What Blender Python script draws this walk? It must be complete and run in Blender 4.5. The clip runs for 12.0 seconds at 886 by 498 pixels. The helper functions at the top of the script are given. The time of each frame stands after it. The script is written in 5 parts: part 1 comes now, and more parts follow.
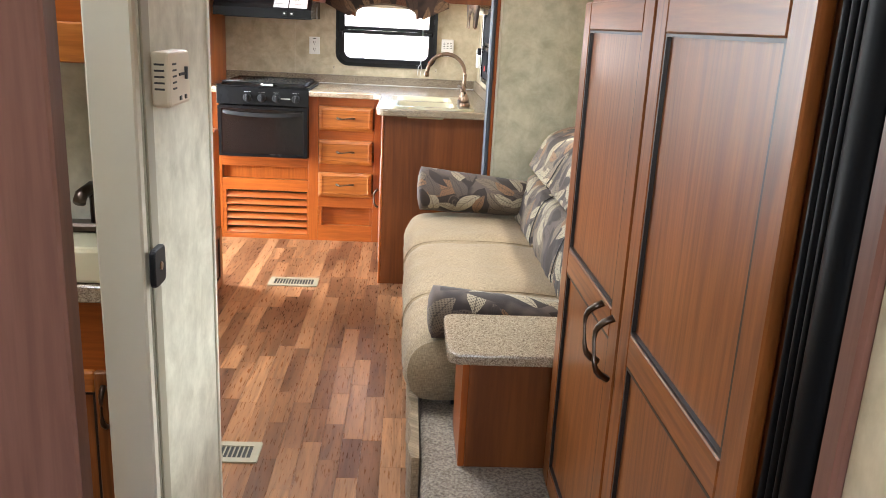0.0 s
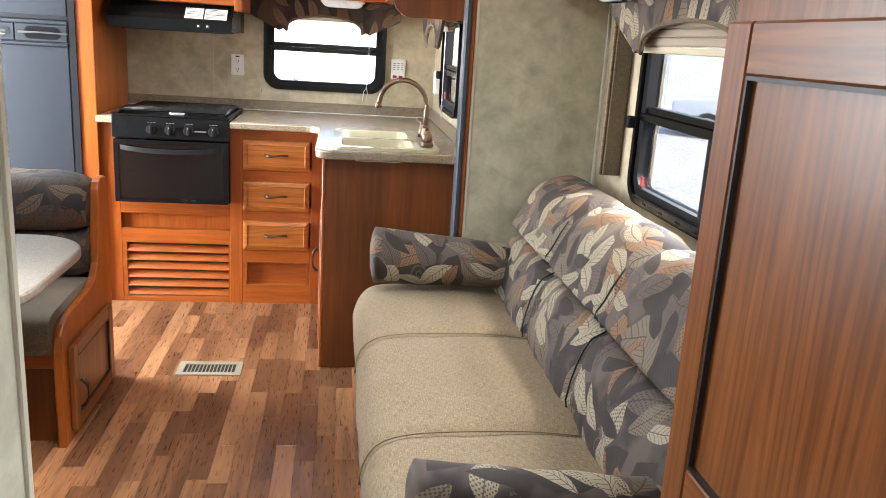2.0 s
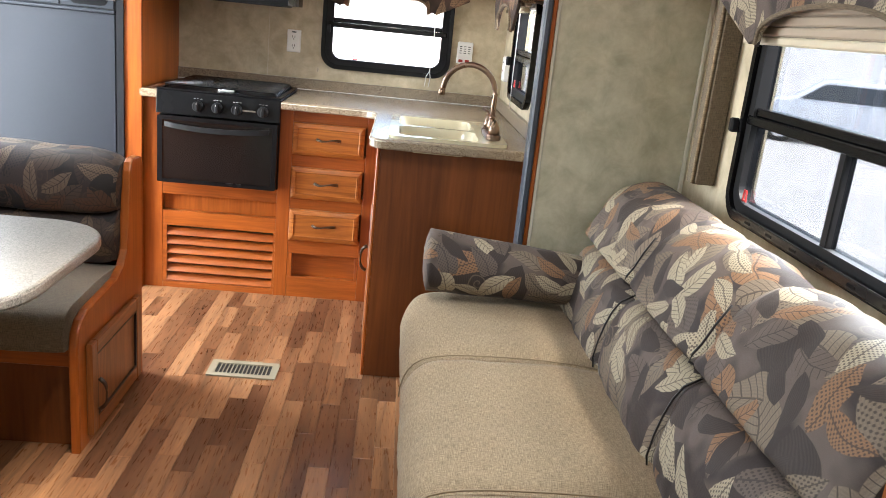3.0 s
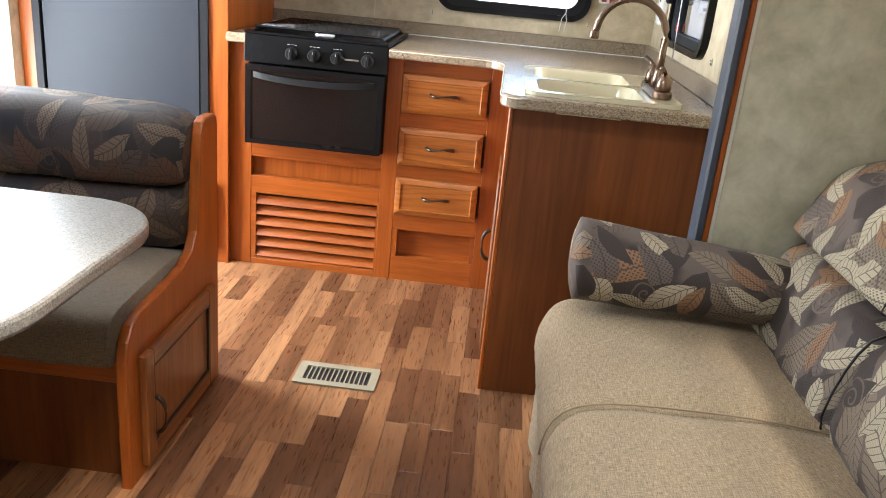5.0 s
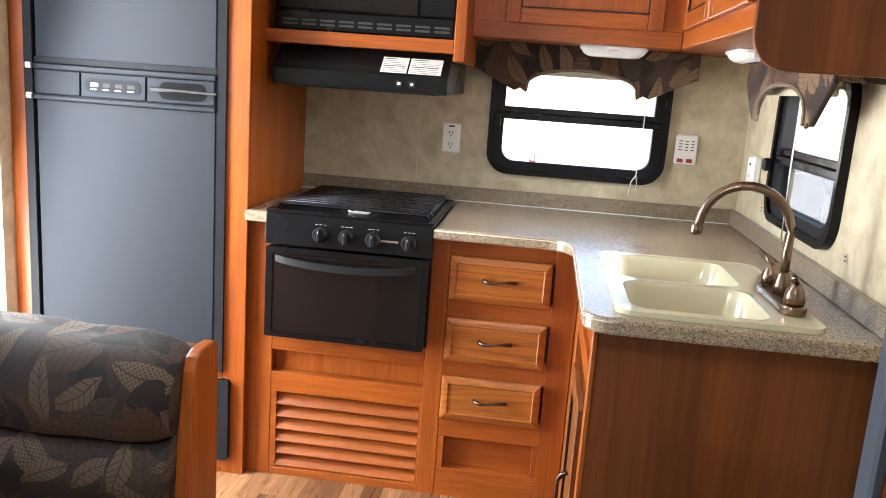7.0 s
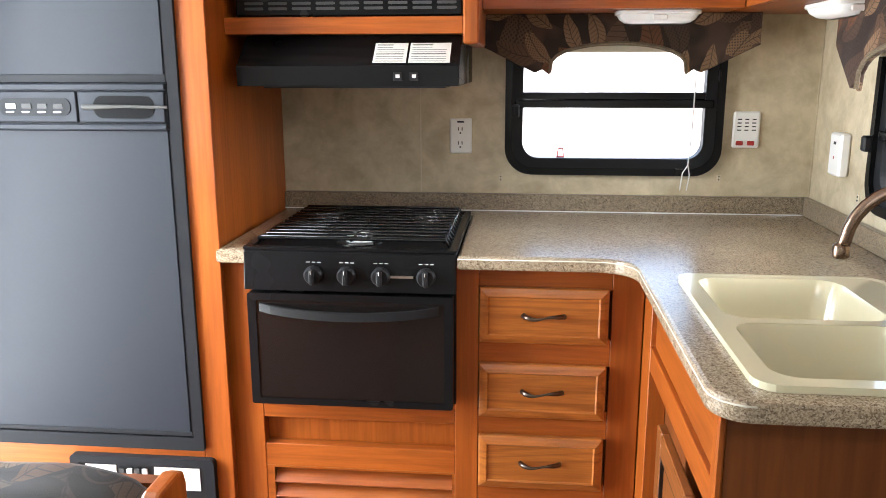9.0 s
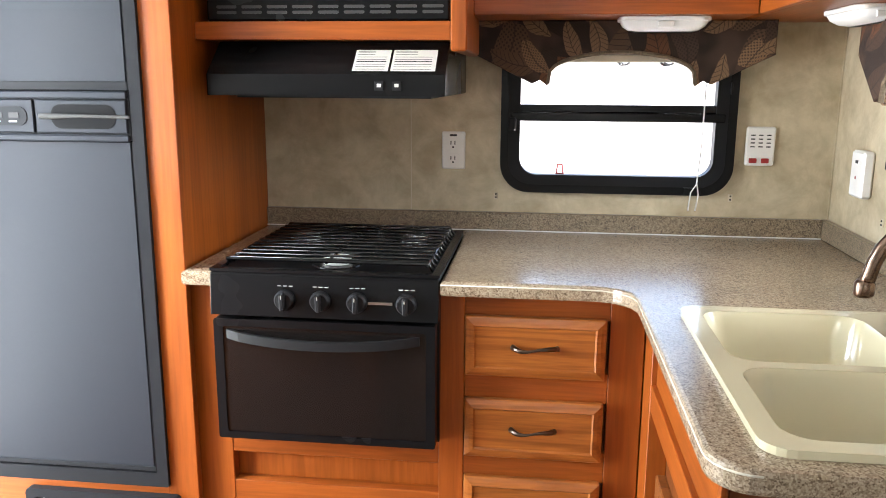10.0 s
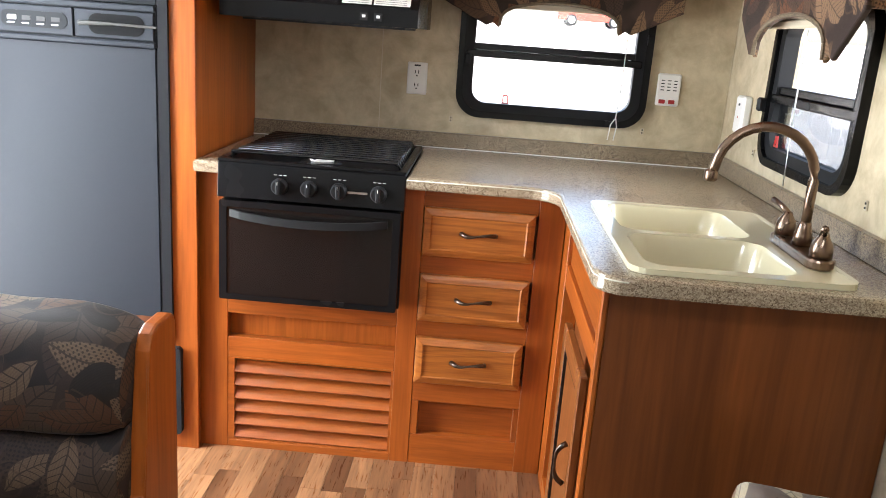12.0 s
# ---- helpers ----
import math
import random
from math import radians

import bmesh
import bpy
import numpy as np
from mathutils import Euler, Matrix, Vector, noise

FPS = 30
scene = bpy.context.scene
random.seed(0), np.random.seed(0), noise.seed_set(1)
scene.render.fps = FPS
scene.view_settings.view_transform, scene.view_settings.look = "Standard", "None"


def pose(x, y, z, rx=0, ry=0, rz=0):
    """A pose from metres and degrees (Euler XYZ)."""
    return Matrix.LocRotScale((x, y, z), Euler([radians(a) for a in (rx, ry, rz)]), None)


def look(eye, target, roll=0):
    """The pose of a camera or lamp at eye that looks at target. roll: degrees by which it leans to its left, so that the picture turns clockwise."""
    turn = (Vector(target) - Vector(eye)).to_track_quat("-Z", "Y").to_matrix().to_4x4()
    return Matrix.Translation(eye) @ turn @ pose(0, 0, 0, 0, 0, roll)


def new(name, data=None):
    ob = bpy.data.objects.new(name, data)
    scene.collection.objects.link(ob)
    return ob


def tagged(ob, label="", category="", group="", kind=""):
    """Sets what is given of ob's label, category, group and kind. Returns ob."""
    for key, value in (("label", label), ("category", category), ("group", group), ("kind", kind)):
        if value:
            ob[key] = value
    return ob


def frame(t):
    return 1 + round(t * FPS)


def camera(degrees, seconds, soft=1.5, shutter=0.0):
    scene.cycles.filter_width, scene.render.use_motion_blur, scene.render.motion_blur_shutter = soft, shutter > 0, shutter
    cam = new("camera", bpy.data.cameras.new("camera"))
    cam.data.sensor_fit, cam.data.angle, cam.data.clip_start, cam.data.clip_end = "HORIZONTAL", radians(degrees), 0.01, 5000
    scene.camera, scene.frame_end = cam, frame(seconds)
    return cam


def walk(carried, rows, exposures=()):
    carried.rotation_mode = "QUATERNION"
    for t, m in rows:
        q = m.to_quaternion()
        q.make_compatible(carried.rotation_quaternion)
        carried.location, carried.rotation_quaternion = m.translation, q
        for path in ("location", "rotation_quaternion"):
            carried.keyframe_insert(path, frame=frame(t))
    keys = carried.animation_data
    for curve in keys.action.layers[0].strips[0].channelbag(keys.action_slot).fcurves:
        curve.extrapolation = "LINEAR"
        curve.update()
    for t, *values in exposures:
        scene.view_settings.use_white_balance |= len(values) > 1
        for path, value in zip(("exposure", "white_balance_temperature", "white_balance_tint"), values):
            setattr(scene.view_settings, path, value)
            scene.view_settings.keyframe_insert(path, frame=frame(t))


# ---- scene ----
cam = camera(57.7, 12.0, soft=0.9)
PATH = [
    (0, (0.001, 0.215, 1.362), (0.106, 2.139, 0.824), 2.9),
    (0.5, (0.03, 0.378, 1.39), (0.199, 2.301, 0.867), 3.1),
    (1, (-0.04, 0.639, 1.391), (0.185, 2.561, 0.886), 3.5),
    (1.5, (-0.075, 0.861, 1.389), (0.205, 2.78, 0.897), 3.6),
    (2, (-0.057, 1.116, 1.382), (0.208, 3.034, 0.881), 3.6),
    (2.5, (-0.024, 1.293, 1.399), (0.149, 3.218, 0.887), 4.3),
    (3, (-0.05, 1.45, 1.361), (0.087, 3.37, 0.817), 5.9),
    (3.5, (-0.087, 1.632, 1.349), (0.06, 3.521, 0.709), 6.2),
    (3.7, (-0.1, 1.685, 1.338), (0.02, 3.563, 0.661), 6.2),
    (5.3, (-0.171, 2.161, 1.261), (-0.288, 4.046, 0.602), 5.4),
    (5.5, (-0.205, 2.204, 1.289), (-0.283, 4.1, 0.657), 4.8),
    (6, (-0.272, 2.317, 1.321), (-0.32, 4.237, 0.763), 4.6),
    (6.5, (-0.292, 2.481, 1.365), (-0.413, 4.421, 0.891), 4.0),
    (7, (-0.259, 2.647, 1.391), (-0.485, 4.592, 0.987), 4.1),
    (7.2, (-0.239, 2.681, 1.376), (-0.511, 4.622, 0.978), 3.9),
    (9, (-0.422, 3.177, 1.402), (-0.614, 5.118, 0.959), -0.1),
    (9.5, (-0.395, 3.315, 1.398), (-0.608, 5.259, 0.976), 0.3),
    (10, (-0.361, 3.352, 1.393), (-0.594, 5.295, 0.98), 0.3),
    (10.5, (-0.369, 3.323, 1.382), (-0.583, 5.265, 0.958), 0.9),
    (11, (-0.427, 3.192, 1.372), (-0.599, 5.132, 0.917), 1.9),
    (11.5, (-0.443, 3.031, 1.364), (-0.563, 4.966, 0.873), 3.0),
    (12, (-0.378, 2.852, 1.351), (-0.448, 4.782, 0.83), 4.2),
]
walk(cam, [(t, look(eye, target, roll)) for t, eye, target, roll in PATH],
     [(0, 4.2), (1.5, 3.9), (2.5, 3.65), (6, 3.55), (12, 3.45)])

# ---- light ----
world = bpy.data.worlds.new("sky")
scene.world = world
world.use_nodes = True
wn = world.node_tree.nodes
sky = wn.new("ShaderNodeTexSky")
sky.sky_type, sky.sun_disc = "NISHITA", False
sky.sun_elevation, sky.sun_rotation = radians(65), radians(123)
sky.air_density, sky.dust_density, sky.ozone_density = 1.0, 4.0, 1.0
world.node_tree.links.new(sky.outputs[0], wn["Background"].inputs[0])
wn["Background"].inputs[1].default_value = 0.15
sun = new("sun", bpy.data.lights.new("sun", "SUN"))
sun.data.energy, sun.data.angle, sun.data.color = 1.5, radians(20), (1.0, 0.96, 0.9)
sun.matrix_world = look((4.0, 1.0, 10), (0, 3.6, 0))


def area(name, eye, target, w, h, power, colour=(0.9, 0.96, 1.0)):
    """Area lamp standing in for the sky, in an opening or outside a window."""
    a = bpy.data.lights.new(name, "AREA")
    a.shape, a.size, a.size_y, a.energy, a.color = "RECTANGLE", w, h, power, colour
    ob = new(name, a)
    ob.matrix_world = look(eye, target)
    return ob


area("daylight_doorway", (-2.06, 4.64, 0.98), (0, 4.6, 0.3), 0.52, 1.8, 9.5)
area("daylight_dinette_window", (-2.05, 3.45, 1.25), (0, 3.45, 0.9), 1.4, 0.56, 0.35)
# Fill lamp in an unseen bedroom window opening placed behind the viewpoint.
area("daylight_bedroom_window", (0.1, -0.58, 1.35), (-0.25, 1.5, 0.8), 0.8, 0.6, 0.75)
area("daylight_sofa_window", (1.9, 3.17, 2.35), (0.15, 3.1, 0.3), 1.0, 0.6, 8)
# Added lamp outside the sofa window, aimed in to brighten the bathroom partition.
area("daylight_sofa_window_low", (2.6, 4.6, 1.9), (-0.46, 1.9, 0.85), 1.2, 0.8, 22)
# Fill lamps in two ceiling openings added out of view to brighten aisle and bathroom.
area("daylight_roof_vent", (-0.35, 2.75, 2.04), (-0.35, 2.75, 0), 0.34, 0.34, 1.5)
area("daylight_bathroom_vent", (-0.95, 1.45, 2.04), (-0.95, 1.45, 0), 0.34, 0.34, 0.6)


# ---- materials ----
def nodes(name, rough=0.5, metal=0.0):
    m = bpy.data.materials.new(name)
    m.use_nodes = True
    b = m.node_tree.nodes["Principled BSDF"]
    b.inputs["Roughness"].default_value, b.inputs["Metallic"].default_value = rough, metal
    return m, m.node_tree, b


def node(nt, kind, ins=None, **props):
    n = nt.nodes.new("ShaderNode" + kind)
    if "operation" in props:
        n.operation = props["operation"]
    if "feature" in props:
        n.feature = props["feature"]
    if "voronoi_dimensions" in props:
        n.voronoi_dimensions = props["voronoi_dimensions"]
    if "rotation_type" in props:
        n.rotation_type = props["rotation_type"]
    for k, v in (ins or {}).items():
        if hasattr(v, "is_output"):
            nt.links.new(v, n.inputs[k])
        else:
            n.inputs[k].default_value = v
    return n


def ramp(nt, fac, stops, smooth=False):
    n = node(nt, "ValToRGB", {0: fac})
    n.color_ramp.interpolation = "EASE" if smooth else "LINEAR"
    e = n.color_ramp.elements
    while len(e) < len(stops):
        e.new(0.5)
    for el, (p, c) in zip(e, stops):
        el.position, el.color = p, (*c, 1)
    return n.outputs[0]


def mathn(nt, op, a, b=0.0, c=0.0, clamp=False):
    n = node(nt, "Math", {0: a, 1: b, 2: c}, operation=op)
    n.use_clamp = clamp
    return n.outputs[0]


def mix(nt, fac, a, b, mode="MIX"):
    n = nt.nodes.new("ShaderNodeMix")
    n.data_type, n.blend_type = "RGBA", mode
    for i, v in ((0, fac), (6, a), (7, b)):
        if hasattr(v, "is_output"):
            nt.links.new(v, n.inputs[i])
        else:
            n.inputs[i].default_value = v if i == 0 or len(v) == 4 else (*v, 1)
    return n.outputs[2]


def bump(nt, b, height, strength, dist=0.002):
    n = node(nt, "Bump", {"Height": height, "Strength": strength, "Distance": dist})
    nt.links.new(n.outputs[0], b.inputs["Normal"])


def stretched(nt, axis, k, jitter=True):
    """Object coordinates with the grain drawn out along one axis, shifted piece by piece."""
    co = node(nt, "TexCoord").outputs["Object"]
    if jitter:
        r = mathn(nt, "MULTIPLY", node(nt, "ObjectInfo").outputs["Random"], 13.0)
        co = node(nt, "VectorMath", {0: co, 1: node(nt, "CombineXYZ", {0: r, 1: r, 2: r}).outputs[0]}, operation="ADD").outputs[0]
    sc = [k, k, k]
    sc["xyz".index(axis)] = k * 0.06
    return node(nt, "VectorMath", {0: co, 1: tuple(sc)}, operation="MULTIPLY").outputs[0]


def wood(name, dark, light, axis="z", rough=0.35, k=26.0, knots=True, spread=0.16, coat=0.08, figure=False):
    m, nt, b = nodes(name, rough)
    v = stretched(nt, axis, k)
    n1 = node(nt, "TexNoise", {"Vector": v, "Scale": 1.0, "Detail": 6.0, "Roughness": 0.6, "Distortion": 0.6}).outputs[0]
    v2 = node(nt, "VectorMath", {0: v, 3: 5.0}, operation="SCALE").outputs[0]
    n2 = node(nt, "TexNoise", {"Vector": v2, "Scale": 1.0, "Detail": 4.0}).outputs[0]
    col = ramp(nt, n1, [(0.28, dark), (0.5, [(p + q) / 2 for p, q in zip(dark, light)]), (0.72, light)])
    col = mix(nt, 0.5, col, ramp(nt, n2, [(0.35, (0.62, 0.58, 0.55)), (0.6, (1, 1, 1))]), "MULTIPLY")
    big = node(nt, "TexNoise", {"Vector": node(nt, "TexCoord").outputs["Object"], "Scale": 2.3, "Detail": 2.0}).outputs[0]
    col = mix(nt, 0.6, col, ramp(nt, big, [(0.3, (0.8, 0.78, 0.75)), (0.7, (1.1, 1.1, 1.1))]), "MULTIPLY")
    if figure:
        w = node(nt, "VectorMath", {0: v, 1: (0.16, 0.16, 0.16)}, operation="MULTIPLY").outputs[0]
        low = node(nt, "TexNoise", {"Vector": w, "Scale": 1.0, "Detail": 0.5, "Distortion": 0.2}).outputs[0]
        line = mathn(nt, "SINE", mathn(nt, "MULTIPLY", low, 95.0))
        col = mix(nt, 0.55, col, ramp(nt, mathn(nt, "MULTIPLY_ADD", line, 0.5, 0.5), [(0.05, (0.6, 0.54, 0.5)), (0.45, (1, 1, 1))]), "MULTIPLY")
    if knots:
        kn = node(nt, "TexVoronoi", {"Vector": node(nt, "VectorMath", {0: v, 1: (0.25, 0.25, 0.25)}, operation="MULTIPLY").outputs[0], "Scale": 0.8}).outputs["Distance"]
        col = mix(nt, 1.0, col, ramp(nt, kn, [(0.02, (0.45, 0.38, 0.33)), (0.1, (1, 1, 1))]), "MULTIPLY")
    hsv = node(nt, "HueSaturation", {"Color": col, "Value": mathn(nt, "MULTIPLY_ADD", node(nt, "ObjectInfo").outputs["Random"], spread, 1 - spread / 2)})
    nt.links.new(hsv.outputs[0], b.inputs["Base Color"])
    b.inputs["Coat Weight"].default_value = coat
    b.inputs["Coat Roughness"].default_value = 0.22
    b.inputs["Specular IOR Level"].default_value = 0.32 if figure else 0.3
    bump(nt, b, n2, 0.12, 0.001)
    return m


def plain(name, colour, rough=0.5, metal=0.0, grain=0.06, scale=60.0, relief=0.05, coat=0.0):
    m, nt, b = nodes(name, rough, metal)
    co = node(nt, "TexCoord").outputs["Object"]
    n1 = node(nt, "TexNoise", {"Vector": co, "Scale": scale, "Detail": 3.0}).outputs[0]
    n2 = node(nt, "TexNoise", {"Vector": co, "Scale": scale / 18, "Detail": 3.0}).outputs[0]
    f = mathn(nt, "MULTIPLY_ADD", mathn(nt, "ADD", n1, n2), grain, 1 - grain)
    c = node(nt, "HueSaturation", {"Color": (*colour, 1), "Value": f})
    nt.links.new(c.outputs[0], b.inputs["Base Color"])
    r = mathn(nt, "MULTIPLY_ADD", n2, 0.15, rough - 0.07, clamp=True)
    nt.links.new(r, b.inputs["Roughness"])
    b.inputs["Coat Weight"].default_value = coat
    if name in ("black_rubber", "charcoal_trim", "grey_latch_bar"):
        b.inputs["Specular IOR Level"].default_value = 0.06
    elif name in ("black_enamel", "dark_grey_fridge_panel", "black_plastic", "black_cooktop"):
        b.inputs["Specular IOR Level"].default_value = 0.16
    elif max(colour) < 0.05:
        b.inputs["Specular IOR Level"].default_value = 0.35
    bump(nt, b, n1, relief, 0.0006)
    return m


def wallpaper(name, dark, light):
    m, nt, b = nodes(name, 0.55)
    co = node(nt, "TexCoord").outputs["Object"]
    n1 = node(nt, "TexNoise", {"Vector": co, "Scale": 9.0, "Detail": 5.0, "Roughness": 0.65, "Distortion": 0.5}).outputs[0]
    n2 = node(nt, "TexNoise", {"Vector": co, "Scale": 42.0, "Detail": 4.0}).outputs[0]
    n3 = node(nt, "TexVoronoi", {"Vector": co, "Scale": 15.0, "Randomness": 1.0}, feature="SMOOTH_F1").outputs[0]
    c = ramp(nt, mathn(nt, "MULTIPLY_ADD", n3, 0.3, n1), [(0.42, dark), (0.78, light)])
    c = mix(nt, 0.4, c, ramp(nt, n2, [(0.35, (0.82, 0.81, 0.78)), (0.65, (1.05, 1.05, 1.05))]), "MULTIPLY")
    nt.links.new(c, b.inputs["Base Color"])
    bump(nt, b, n2, 0.08, 0.001)
    return m


def granite(name, rough=0.22, tones=((0.09, 0.06, 0.036), (0.18, 0.132, 0.085), (0.28, 0.215, 0.145), (0.40, 0.325, 0.23))):
    m, nt, b = nodes(name, rough)
    co = node(nt, "TexCoord").outputs["Object"]
    v1 = node(nt, "TexVoronoi", {"Vector": co, "Scale": 420.0}).outputs["Color"]
    v2 = node(nt, "TexNoise", {"Vector": co, "Scale": 120.0, "Detail": 5.0, "Roughness": 0.7}).outputs[0]
    n3 = node(nt, "TexNoise", {"Vector": co, "Scale": 6.0, "Detail": 2.0}).outputs[0]
    g = node(nt, "SeparateColor", {0: v1}).outputs[0]
    f = mathn(nt, "MULTIPLY_ADD", g, 0.45, mathn(nt, "MULTIPLY", v2, 0.75))
    c = ramp(nt, f, list(zip((0.3, 0.42, 0.58, 0.8), tones)))
    c = mix(nt, 0.5, c, ramp(nt, n3, [(0.3, (0.85, 0.85, 0.85)), (0.7, (1.1, 1.08, 1.05))]), "MULTIPLY")
    nt.links.new(c, b.inputs["Base Color"])
    nt.links.new(mathn(nt, "MULTIPLY_ADD", v2, 0.15, rough - 0.07), b.inputs["Roughness"])
    bump(nt, b, v2, 0.04, 0.0005)
    return m


def weave(name, dark, light):
    """Coarse plain upholstery on the UV map, in metres."""
    m, nt, b = nodes(name, 0.9)
    uv = node(nt, "TexCoord").outputs["UV"]
    a = node(nt, "TexNoise", {"Vector": node(nt, "VectorMath", {0: uv, 1: (560, 70, 1)}, operation="MULTIPLY").outputs[0], "Scale": 1.0, "Detail": 3.0}).outputs[0]
    c = node(nt, "TexNoise", {"Vector": node(nt, "VectorMath", {0: uv, 1: (45, 560, 1)}, operation="MULTIPLY").outputs[0], "Scale": 1.0, "Detail": 3.0}).outputs[0]
    big = node(nt, "TexNoise", {"Vector": uv, "Scale": 5.0, "Detail": 3.0}).outputs[0]
    h = mathn(nt, "MULTIPLY", mathn(nt, "ADD", a, c), 0.5)
    col = ramp(nt, h, [(0.37, dark), (0.63, light)])
    col = mix(nt, 0.6, col, ramp(nt, big, [(0.3, (0.88, 0.87, 0.86)), (0.7, (1.06, 1.05, 1.04))]), "MULTIPLY")
    nt.links.new(col, b.inputs["Base Color"])
    b.inputs["Sheen Weight"].default_value = 0.04
    bump(nt, b, h, 0.5, 0.002)
    return m


def leaf_layer(nt, uv, scale, offset, length, width):
    """One scatter of leaves: mask, per-leaf random, along and across places."""
    vec = node(nt, "VectorMath", {0: uv, 1: offset}, operation="ADD").outputs[0]
    vo = node(nt, "TexVoronoi", {"Vector": vec, "Scale": scale, "Randomness": 0.75}, voronoi_dimensions="2D")
    d = node(nt, "VectorMath", {0: vec, 1: vo.outputs["Position"]}, operation="SUBTRACT").outputs[0]
    rnd = node(nt, "SeparateColor", {0: vo.outputs["Color"]})
    ang = mathn(nt, "MULTIPLY", rnd.outputs[0], 6.28)
    rot = node(nt, "VectorRotate", {"Vector": d, "Angle": ang}, rotation_type="Z_AXIS").outputs[0]
    xyz = node(nt, "SeparateXYZ", {0: node(nt, "VectorMath", {0: rot, 3: scale}, operation="SCALE").outputs[0]})
    u, v = xyz.outputs[0], xyz.outputs[1]
    v = mathn(nt, "ADD", v, mathn(nt, "MULTIPLY", mathn(nt, "MULTIPLY", u, u), 0.35))
    un = mathn(nt, "DIVIDE", u, length)
    edge = mathn(nt, "MULTIPLY", mathn(nt, "SUBTRACT", 1.0, mathn(nt, "MULTIPLY", un, un)), width)
    av = mathn(nt, "ABSOLUTE", v)
    mask = mathn(nt, "MULTIPLY", mathn(nt, "SUBTRACT", edge, av), 60.0, clamp=True)
    return mask, rnd, u, v, av


def leaf_fabric(name, shade=1.0, tint=(1, 1, 1)):
    m, nt, b = nodes(name, 0.72)
    uv = node(nt, "TexCoord").outputs["UV"]
    wob = node(nt, "TexNoise", {"Vector": uv, "Scale": 14.0, "Detail": 1.0}).outputs["Color"]
    uv2 = node(nt, "VectorMath", {0: wob, 1: (0.02, 0.02, 0), 2: uv}, operation="MULTIPLY_ADD").outputs[0]
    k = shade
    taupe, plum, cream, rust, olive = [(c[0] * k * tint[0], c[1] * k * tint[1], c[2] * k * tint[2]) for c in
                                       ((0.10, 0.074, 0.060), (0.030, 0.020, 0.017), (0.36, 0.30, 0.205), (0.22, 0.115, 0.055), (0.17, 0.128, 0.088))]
    base = ramp(nt, node(nt, "TexNoise", {"Vector": uv, "Scale": 7.0, "Detail": 2.0}).outputs[0], [(0.42, plum), (0.55, taupe)])
    col = base
    for i, (sc, off, ln, wd) in enumerate(((6.6, (0.3, 0.7, 0), 0.72, 0.34), (8.2, (2.13, 1.37, 0), 0.68, 0.27), (9.4, (5.41, 3.19, 0), 0.62, 0.22))):
        mask, rnd, u, v, av = leaf_layer(nt, uv2, sc, off, ln, wd)
        pick = node(nt, "ValToRGB", {0: rnd.outputs[1]})
        pick.color_ramp.interpolation = "CONSTANT"
        e = pick.color_ramp.elements
        tones = ((plum, olive, taupe, rust), (olive, cream, rust, taupe), (cream, plum, rust, cream))[i]
        while len(e) < 4:
            e.new(0.5)
        for el, p, c in zip(e, (0.0, 0.32, 0.6, 0.78), tones):
            el.position, el.color = p, (*c, 1)
        ribs = mathn(nt, "SINE", mathn(nt, "MULTIPLY", mathn(nt, "SUBTRACT", u, mathn(nt, "MULTIPLY", av, 0.8)), 48.0))
        fine = mathn(nt, "SINE", mathn(nt, "MULTIPLY", v, 150.0))
        vein = mathn(nt, "MULTIPLY", mathn(nt, "GREATER_THAN", ribs, 0.9), mathn(nt, "GREATER_THAN", rnd.outputs[2], 0.3))
        mid = mathn(nt, "LESS_THAN", av, 0.012)
        line = mathn(nt, "MAXIMUM", vein, mid)
        dots = mathn(nt, "MULTIPLY", mathn(nt, "GREATER_THAN", mathn(nt, "MULTIPLY", mathn(nt, "SINE", mathn(nt, "MULTIPLY", u, 70.0)), mathn(nt, "SINE", mathn(nt, "MULTIPLY", v, 70.0))), 0.35), mathn(nt, "LESS_THAN", rnd.outputs[2], 0.3))
        line = mathn(nt, "MAXIMUM", line, dots)
        c = mix(nt, mathn(nt, "MULTIPLY", line, 0.75), pick.outputs[0], plum)
        c = mix(nt, mathn(nt, "MULTIPLY_ADD", fine, 0.12, 0.12), c, [q * 0.45 for q in olive])
        keep = mask if i == 0 else mathn(nt, "MULTIPLY", mask, mathn(nt, "GREATER_THAN", rnd.outputs[0], 0.18))
        col = mix(nt, keep, col, c)
    # curled tendrils
    vo = node(nt, "TexVoronoi", {"Vector": node(nt, "VectorMath", {0: uv2, 1: (9.1, 4.3, 0)}, operation="ADD").outputs[0], "Scale": 6.5, "Randomness": 0.9}, voronoi_dimensions="2D")
    rr = vo.outputs["Distance"]
    dv = node(nt, "SeparateXYZ", {0: node(nt, "VectorMath", {0: node(nt, "VectorMath", {0: uv2, 1: (9.1, 4.3, 0)}, operation="ADD").outputs[0], 1: vo.outputs["Position"]}, operation="SUBTRACT").outputs[0]})
    turn = mathn(nt, "ARCTAN2", dv.outputs[1], dv.outputs[0])
    curl = mathn(nt, "GREATER_THAN", mathn(nt, "SINE", mathn(nt, "MULTIPLY_ADD", rr, 52.0, turn)), 0.72)
    few = mathn(nt, "GREATER_THAN", node(nt, "SeparateColor", {0: vo.outputs["Color"]}).outputs[0], 0.5)
    ring_mask = mathn(nt, "MULTIPLY", mathn(nt, "MULTIPLY", curl, few), mathn(nt, "LESS_THAN", rr, 0.26))
    col = mix(nt, mathn(nt, "MULTIPLY", ring_mask, 0.45), col, olive)
